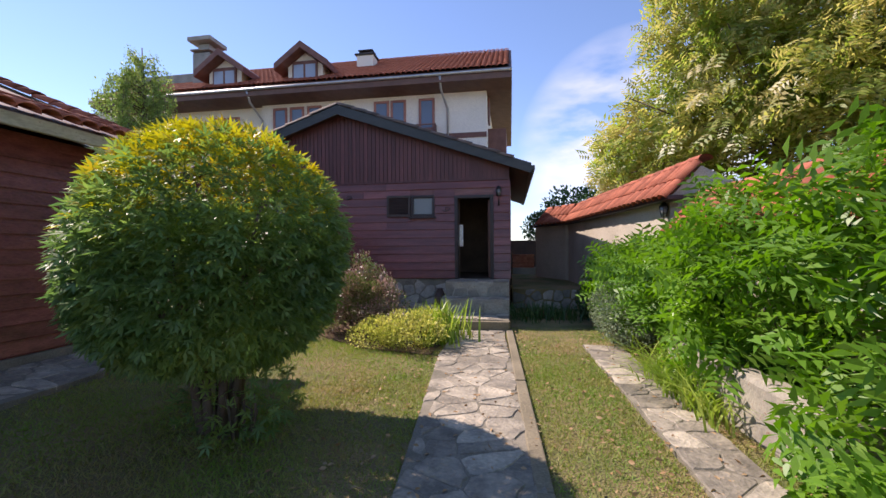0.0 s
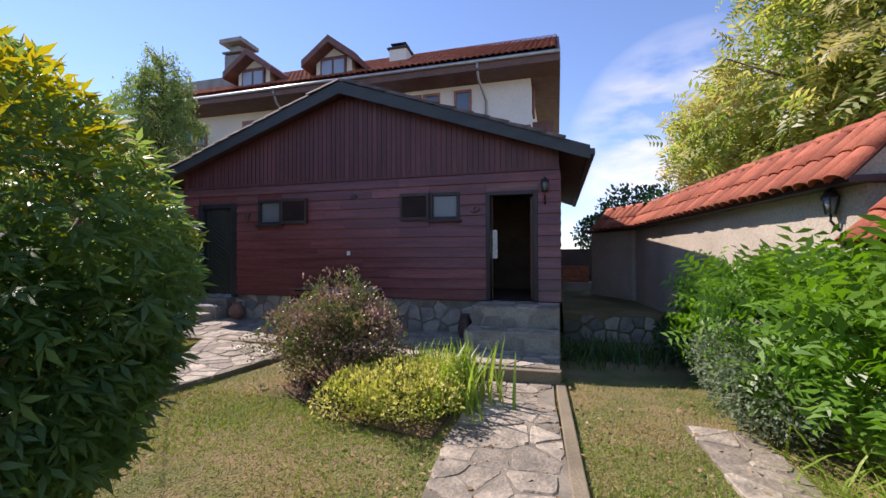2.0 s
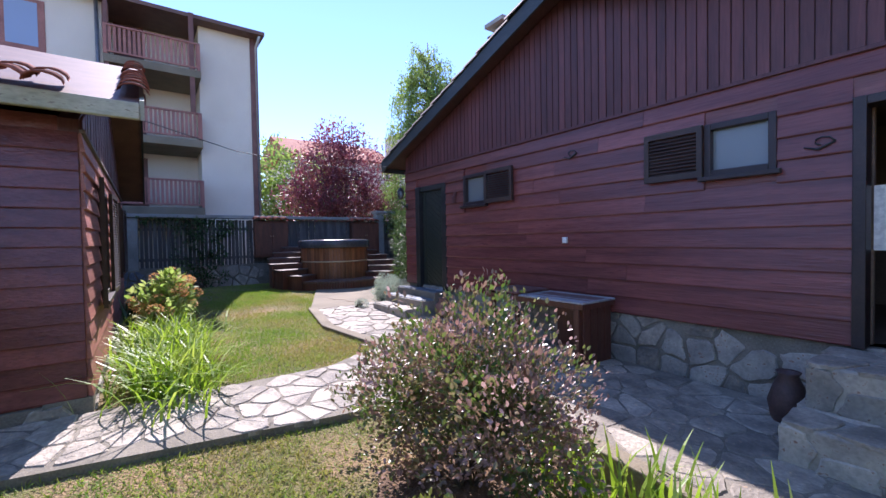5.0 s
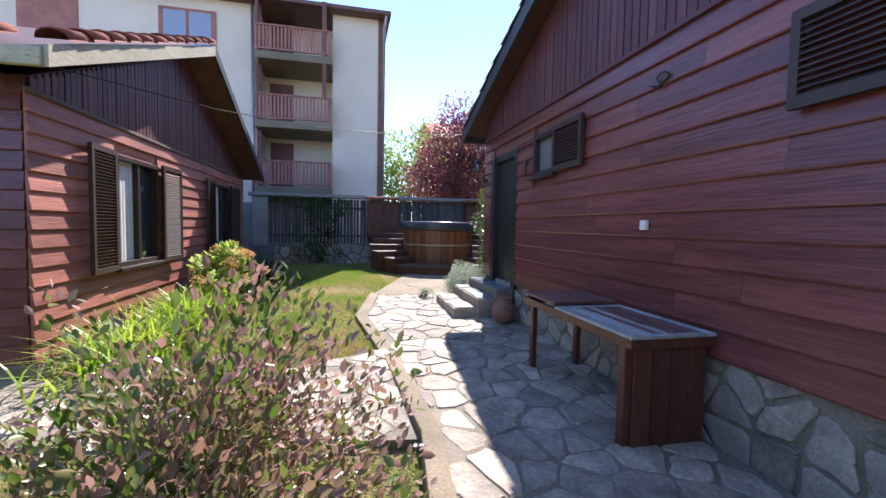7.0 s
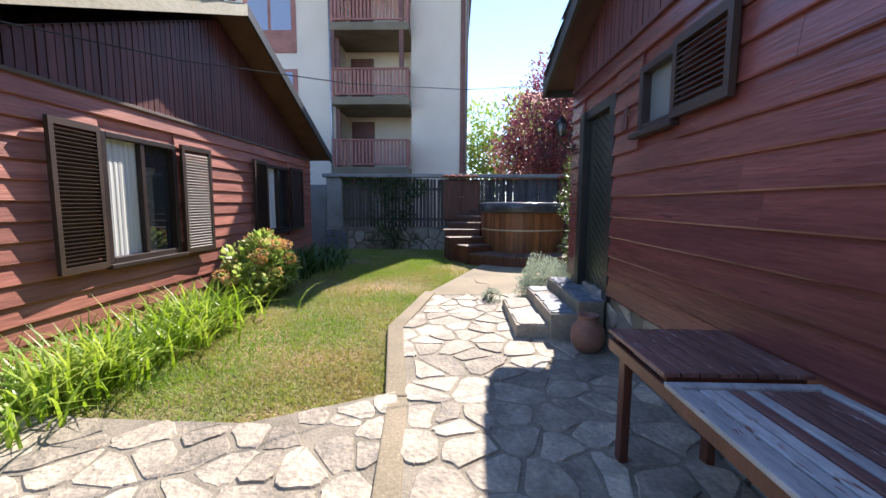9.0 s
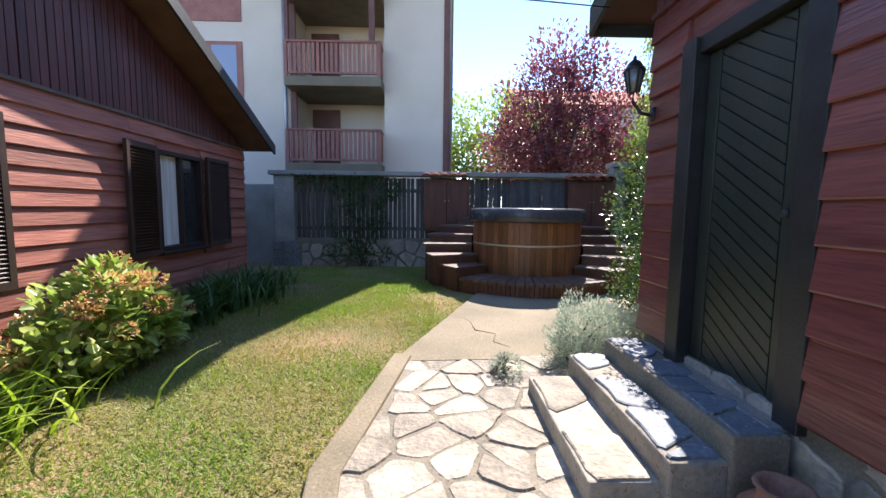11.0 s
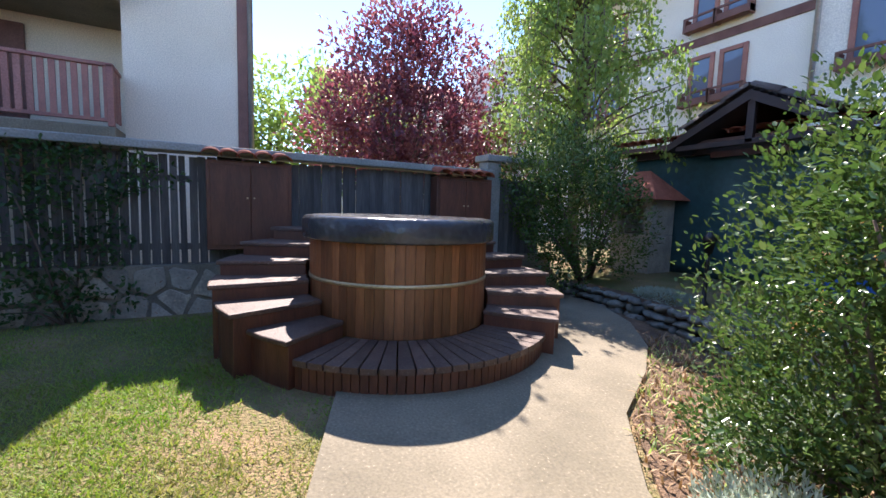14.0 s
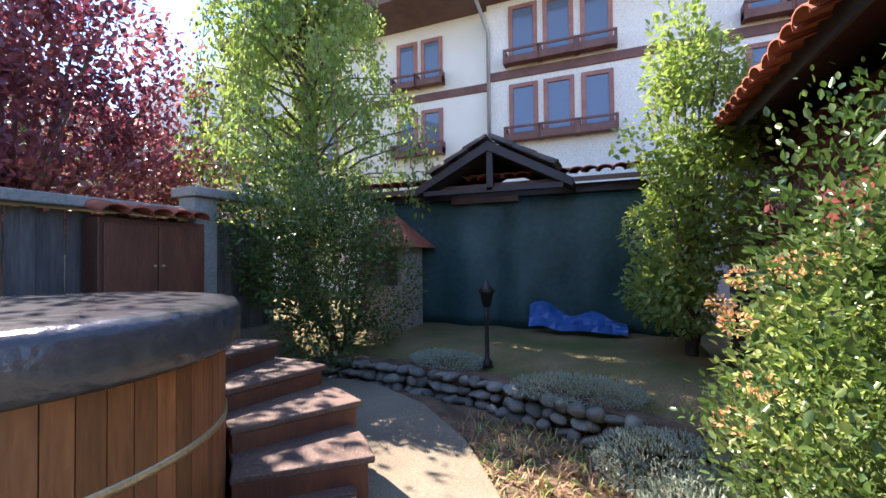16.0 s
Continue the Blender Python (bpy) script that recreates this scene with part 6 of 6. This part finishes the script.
tree("plum_tree", tuple(PL), [(PL.x, PL.y, -0.1, 0.16), (PL.x, PL.y, 1.4, 0.13), (PL.x, PL.y, 2.4, 0.09)], 34,
     [((PL.x, PL.y, 4.5), (1.7, 1.9, 1.5)), ((PL.x, PL.y - 1.2, 3.6), (1.2, 1.2, 1.1)), ((PL.x, PL.y + 1.4, 3.9), (1.3, 1.4, 1.5)), ((PL.x, PL.y + 0.3, 5.7), (1.2, 1.5, 1.0)), ((PL.x + 0.3, PL.y, 3.0), (1.4, 1.9, 0.8)), ((PL.x, PL.y + 2.3, 3.2), (0.9, 0.9, 0.9))],
     19000, 0.115, OVAL, L_PLUM, "purple-leaved plum tree beyond the fence", rough=0.7, freq=1.3, hang=-0.5, shell=0.45)


def weeping(name, foot, height, crown, n, label):
    """A tree with hanging curtains of small leaves."""
    t = tagged(empty(name, foot), label, "tree")
    fx, fy, fz = foot
    under(tube("trunk", [(fx, fy, fz - 0.1), (fx + 0.1, fy, fz + height * 0.4), (fx, fy + 0.1, fz + height * 0.75), (fx, fy, fz + height)], [0.17, 0.13, 0.08, 0.02], M_BARK, 10), t)
    lines, rad, pts, ways = [], [], [], []
    for k in range(150):
        a, h = float(rng.uniform(0, 6.283)), float(rng.uniform(0.25, 1.0))
        reach = crown * (1.15 - h * 0.75) * float(rng.uniform(0.45, 1.1))
        s = Vector((fx, fy, fz + height * h * 0.92))
        e = s + Vector((math.cos(a) * reach, math.sin(a) * reach, 0.3 * reach))
        drop = float(rng.uniform(0.5, 1.9))
        tip = e + Vector((math.cos(a) * 0.2, math.sin(a) * 0.2, -drop))
        lines.append([s, s.lerp(e, 0.6) + Vector((0, 0, 0.15)), e, tip])
        rad.append([0.03, 0.02, 0.01, 0.004])
        for j in range(n // 150):
            u = float(rng.uniform(0.2, 1))
            q = s.lerp(e, u * 2) if u < 0.5 else e.lerp(tip, u * 2 - 1)
            pts.append(np.array(q) + rng.normal(size=3) * 0.12)
            ways.append(rng.normal(size=3) * 0.6 + np.array([0, 0, -1.0]))
    under(tube("limb", lines, rad, M_BARK, 5), t)
    leaf_object("crown", np.array(pts), np.array(ways), 0.11 * rng.uniform(0.6, 1.2, len(pts)), OVAL, L_BIRCH, t)
    return t


weeping("weeping_birch", (-15.6, 15.2, 0.4), 9.9, 2.5, 27000, "weeping birch with hanging green leaves")
tree("lime_tree", (-27, 12.0, 0), [(-27, 12, -0.1, 0.3), (-27, 12, 2, 0.24), (-27, 12, 3.6, 0.15)], 14, [((-27, 11.5, 5.2), (3.2, 3.6, 2.6)), ((-26, 9.5, 3.8), (2.2, 2.4, 2.0)), ((-27, 15, 4.6), (2.5, 2.5, 2.2))], 8000, 0.26, OVAL, L_BIRCH, "leafy green tree in the distance", rough=0.5)
bush("fence_shrub", (-13.6, 13.6, 0.72), [((-14.3, 12.9, 2.1), (0.6, 0.6, 0.9)), ((-13.0, 13.7, 1.7), (0.5, 0.5, 0.85)), ((-13.1, 13.5, 2.5), (0.45, 0.5, 0.5)), ((-13.6, 13.1, 1.9), (0.7, 0.8, 1.1)), ((-14.1, 13.9, 2.5), (0.8, 0.9, 1.1)), ((-13.4, 12.8, 1.3), (0.5, 0.5, 0.7)), ((-14.0, 12.8, 2.6), (0.6, 0.6, 0.7))], 17500, 0.062, OVAL, L_HOLLY, "tall green shrub beside the fence", rough=0.5, freq=1.6, rise=0.5, stems=14, stem_r=0.02)
bush("ivy", (FX + 0.15, 6.4, 0.5), [((FX + 0.16, 6.4, 1.4), (0.12, 0.75, 0.85)), ((FX + 0.16, 6.6, 2.15), (0.12, 0.9, 0.35)), ((FX + 0.16, 6.2, 0.75), (0.16, 0.7, 0.35)), ((FX + 0.16, 5.6, 2.4), (0.1, 0.8, 0.16))], 2600, 0.075, OVAL, L_DARKGREEN, "ivy climbing over the slat fence", "ivy", rough=0.6, freq=2.6)
HOLLY = [((-9.35, 10.35, 1.25), (0.42, 0.42, 0.6)), ((-9.45, 10.3, 0.85), (0.4, 0.38, 0.35)), ((-9.3, 10.4, 1.95), (0.32, 0.35, 0.5)), ((-8.98, 10.25, 1.5), (0.4, 0.5, 0.85)), ((-8.85, 10.6, 2.1), (0.4, 0.5, 0.6)), ((-9.0, 10.45, 0.95), (0.45, 0.5, 0.5)), ((-8.98, 9.95, 2.0), (0.22, 0.25, 0.5)), ((-8.6, 11.2, 1.7), (0.45, 0.6, 0.7))]
bush("glossy_shrub", (-8.8, 10.5, 0.45), HOLLY, 25000, 0.037, OVAL, L_HOLLY, "upright shrub with small glossy leaves at the cabin corner", shell=0.4, rough=0.9, freq=2.2, rise=0.8, stems=26, stem_r=0.012)
fl2 = bush("hydrangea", (-8.75, 11.6, 0.5), [((-8.85, 11.6, 1.3), (0.55, 0.6, 0.6)), ((-8.7, 12.1, 1.6), (0.5, 0.6, 0.6)), ((-8.9, 11.9, 0.9), (0.5, 0.6, 0.4))], 8500, 0.058, OVAL, L_HYD, "hydrangea with fading brown flower heads", rough=0.4, freq=2.2)
flower_heads(fl2, [((-9.0, 11.45, 1.35), (0.62, 0.62, 0.55))], 44, 0.065, 80)
bush("lavender_cotton", (-8.85, 9.3, 0.42), [((-8.8, 9.38, 0.65), (0.36, 0.34, 0.32)), ((-9.05, 9.8, 0.6), (0.35, 0.35, 0.26)), ((-8.6, 9.2, 0.52), (0.2, 0.22, 0.18))], 12000, 0.04, SLIM, L_GREY, "dense grey-green cotton lavender mound", rise=0.8, wild=0.6, shell=0.28, rough=0.55, freq=4, floor=0.42)
for at, r in (((-9.55, 11.4, 0.5), (0.35, 0.6, 0.2)), ((-10.3, 12.62, 0.8), (0.6, 0.22, 0.13)), ((-11.9, 13.3, 0.78), (0.5, 0.22, 0.12)), ((-9.75, 11.95, 0.6), (0.45, 0.4, 0.2)), ((-9.6, 10.9, 0.52), (0.3, 0.4, 0.16))):
    bush("grey_cushion", (at[0], at[1], at[2] - 0.06), [(at, r)], 3200, 0.038, SLIM, L_GREY, "low silver-grey cushion plant by the rocks", rise=0.8, wild=0.5, shell=0.2, floor=0.4, group="cushion plants", stem_r=0.005)
tree("young_ash", (-9.2, 14.2, 0.86), [(-9.2, 14.2, 0.8, 0.07), (-9.2, 14.2, 1.5, 0.06), (-9.2, 14.2, 2.2, 0.04)], 22, [((-9.15, 14.1, 2.4), (0.75, 0.7, 0.8)), ((-9.1, 14.1, 3.3), (0.75, 0.6, 0.8)), ((-9.4, 14.0, 1.6), (0.6, 0.6, 0.55)), ((-9.2, 14.1, 4.2), (0.5, 0.5, 0.6))], 9500, 0.085, OVAL, L_BIRCH, "bright green young tree beside the shed", rough=0.6, freq=1.6)
bush("small_plant", (-8.55, 8.55, 0.4), [((-8.5, 8.6, 0.46), (0.16, 0.14, 0.09))], 900, 0.03, SLIM, L_GREY, "small grey plant beside the steps", floor=0.36)


dry_cover = blades("dry_groundcover", [(x, y, ground_z(x, min(y, 12.2)) + 0.01) for x, y in [(float(rng.uniform(-11.4, -8.8)), float(rng.uniform(10.0, 12.6))) for _ in range(1500)] if not inside(x, y, CONCRETE) and y < 12.4 - 0.55 * (x + 10.0)], 0.11, 0.013, L_DRY, "dry brown ground cover in the mulch bed", "ground cover", lean=0.9)
green_cover = blades("green_groundcover", [(x, y, ground_z(x, min(y, 12.2)) + 0.01) for x, y in [(float(rng.uniform(-11.2, -8.8)), float(rng.uniform(10.2, 12.6))) for _ in range(1100)] if not inside(x, y, CONCRETE) and y < 12.4 - 0.55 * (x + 10.0)], 0.1, 0.012, L_HYD, "low green ground cover in the mulch bed", "ground cover", lean=0.9)
for cover in (dry_cover, green_cover):
    tagged(cover, kind="stuff")


# ---- grass, fallen leaves ----
def on_lawn(x, y):
    return not any(inside(x, y, q) for q in (PATH_MAIN, PATH_RIGHT, PATH_LEFT, TERRACE, CONCRETE)) and not (x < AX1 and y < AY) and math.hypot(x - TX, y - TY) > 1.7


gp = []
rg = random.Random(11)
while len(gp) < 190000:
    x, y = rg.choice(((rg.uniform(-14.3, -5.5), rg.uniform(4.7, 8.9)), (rg.uniform(-12.5, -4.4), rg.uniform(4.7, 8.0)), (rg.uniform(-4.5, 2.0), rg.uniform(1.0, 8.0)), (rg.uniform(-4.5, 1.9), rg.uniform(1.0, 6.0))))
    if on_lawn(x, y) and noise.noise(Vector((x, y, 5)) * 0.8) + rg.uniform(-0.5, 0.6) > -0.12:
        gp.append((x, y, ground_z(x, y)))
gp = np.array(gp)
grass = leaf_object("grass", gp, rng.normal(size=gp.shape) * np.array([0.9, 0.9, 0.2]) + np.array([0, 0, 0.75]), 0.046 * rng.uniform(0.5, 1.3, len(gp)), ([(-0.09, 0, 0), (0.09, 0, 0), (0, 1, 0.1)], [(0, 1, 2)]), L_GRASS)
tagged(grass, "short patchy grass", "grass", kind="stuff")
lp = np.array([(rg.uniform(-4, 2.1), rg.uniform(0.5, 7.5), 0.04) for _ in range(1500)] + [(x, y, ground_z(x, min(y, 12)) + 0.04) for x, y in [(rg.uniform(-11.2, -8.6), rg.uniform(9.7, 12.4)) for _ in range(1100)] if not inside(x, y, CONCRETE)])
tagged(leaf_object("fallen_leaves", lp, rng.normal(size=lp.shape) * np.array([1, 1, 0.12]), 0.05 * rng.uniform(0.5, 1.2, len(lp)), OVAL, L_DRY), "scattered dry fallen leaves", "leaves", kind="stuff")

# ---- stones of paths, plinths and steps ----
flat = lambda top: (lambda x, y, h: (x, y, top(x, y) + h))
stones(path_main, cells(PATH_MAIN, 0.36, 0.014, 1, 0.7), flat(lambda x, y: 0.02), 0.02, M_STONE, "flagstone", 1)
stones(path_right, cells(PATH_RIGHT, 0.38, 0.018, 2, 0.8), flat(lambda x, y: 0.02), 0.02, M_STONE, "flagstone", 2)
stones(path_left, cells(PATH_LEFT, 0.33, 0.02, 3, 0.65), flat(lambda x, y: left_z(x)), 0.02, M_STONE, "flagstone", 3)
stones(terrace, cells(TERRACE, 0.36, 0.02, 4, 0.65), flat(terrace_z), 0.02, M_STONE, "flagstone", 4)
stones(foot_b, cells([(BX0 + 0.03, 0.15), (BX1 - 0.03, 0.15), (BX1 - 0.03, 0.84), (BX0 + 0.03, 0.84)], 0.27, 0.03, 5), lambda x, z, h: (x, BY + 0.02 - h, z), 0.02, (M_STONEWALL, M_STONEWALL, M_STONE), "stone", 5)
stones(foot_a, cells([(-7.9, 0.22), (AX1 + 0.03, 0.1), (AX1 + 0.03, 0.41), (-7.9, 0.41)], 0.25, 0.03, 6), lambda x, z, h: (-x + (AX1 - 7.9), AY + 0.03 + h, z), 0.02, (M_STONEWALL, M_STONE), "stone", 6)
stones(foot_a, cells([(0.5, -0.05), (AY, -0.05), (AY, 0.39), (0.5, 0.39)], 0.3, 0.03, 7), lambda y, z, h: (AX1 + 0.06 + h, y, z), 0.02, (M_STONEWALL, M_STONE), "stone", 7)
stones(fence_wall, cells([(4.9, 0.4), (8.0, 0.4), (8.0, 1.08), (4.9, 1.08)], 0.3, 0.045, 8), lambda y, z, h: (FX + 0.12 + h, y, z), 0.02, (M_STONEWALL, M_STONE), "stone", 8)
for nm, (x0, y0, x1, y1, z), sz in (("lower", (-8.18, 8.74, -6.97, 9.05, 0.5), 0.5), ("middle", (-8.28, 9.08, -6.9, 9.32, 0.64), 0.3), ("landing", (-8.26, 9.35, -6.88, 9.59, 0.775), 0.24)):
    part = under(empty(nm + "_treads", (0, 0, 0)), steps_b)
    stones(part, cells([(x0, y0), (x1, y0), (x1, y1), (x0, y1)], sz, 0.025, 9), lambda x, y, h, z=z: (x, y, z + h), 0.014, M_STONE if nm == "lower" else M_STONEBLUE, "slab", 9)
for z, y, x0 in ((0.83, 8.85, -1.45), (0.5, 8.45, -1.5)):
    part = under(empty("treads", (0, 0, 0)), steps_a)
    stones(part, cells([(x0, y), (-0.06, y), (-0.06, y + 0.7), (x0, y + 0.7)], 0.36, 0.03, 12), lambda x, yy, h, z=z: (x, yy, z + h), 0.015, M_STONE, "slab", 12)
    stones(part, cells([(x0, z - 0.33), (-0.06, z - 0.33), (-0.06, z - 0.02), (x0, z - 0.02)], 0.25, 0.03, 13), lambda x, zz, h, y=y: (x, y - h, zz), 0.015, M_STONEWALL, "stone", 13)
stones(yard, cells([(0.03, 0.02), (2.08, 0.02), (2.08, 0.5), (0.03, 0.5)], 0.24, 0.03, 15), lambda x, z, h: (x, 10.6 - 0.048 * x - h, z), 0.025, (M_ROCK, M_STONEWALL), "stone", 15)
corner_stone = tagged(boxes("fence_pillar_foot", [(FX - 0.16, 4.38, 0.2, FX + 0.2, 5.0, 1.05)], M_MORTAR, 0.015), "foot of the fence pillar faced with dark slate", "pillar", kind="structure")
stones(corner_stone, cells([(4.4, 0.42), (4.98, 0.42), (4.98, 1.03), (4.4, 1.03)], 0.2, 0.035, 16), lambda y, z, h: (FX + 0.2 + h, y, z), 0.02, M_STONEBLUE, "stone", 16)
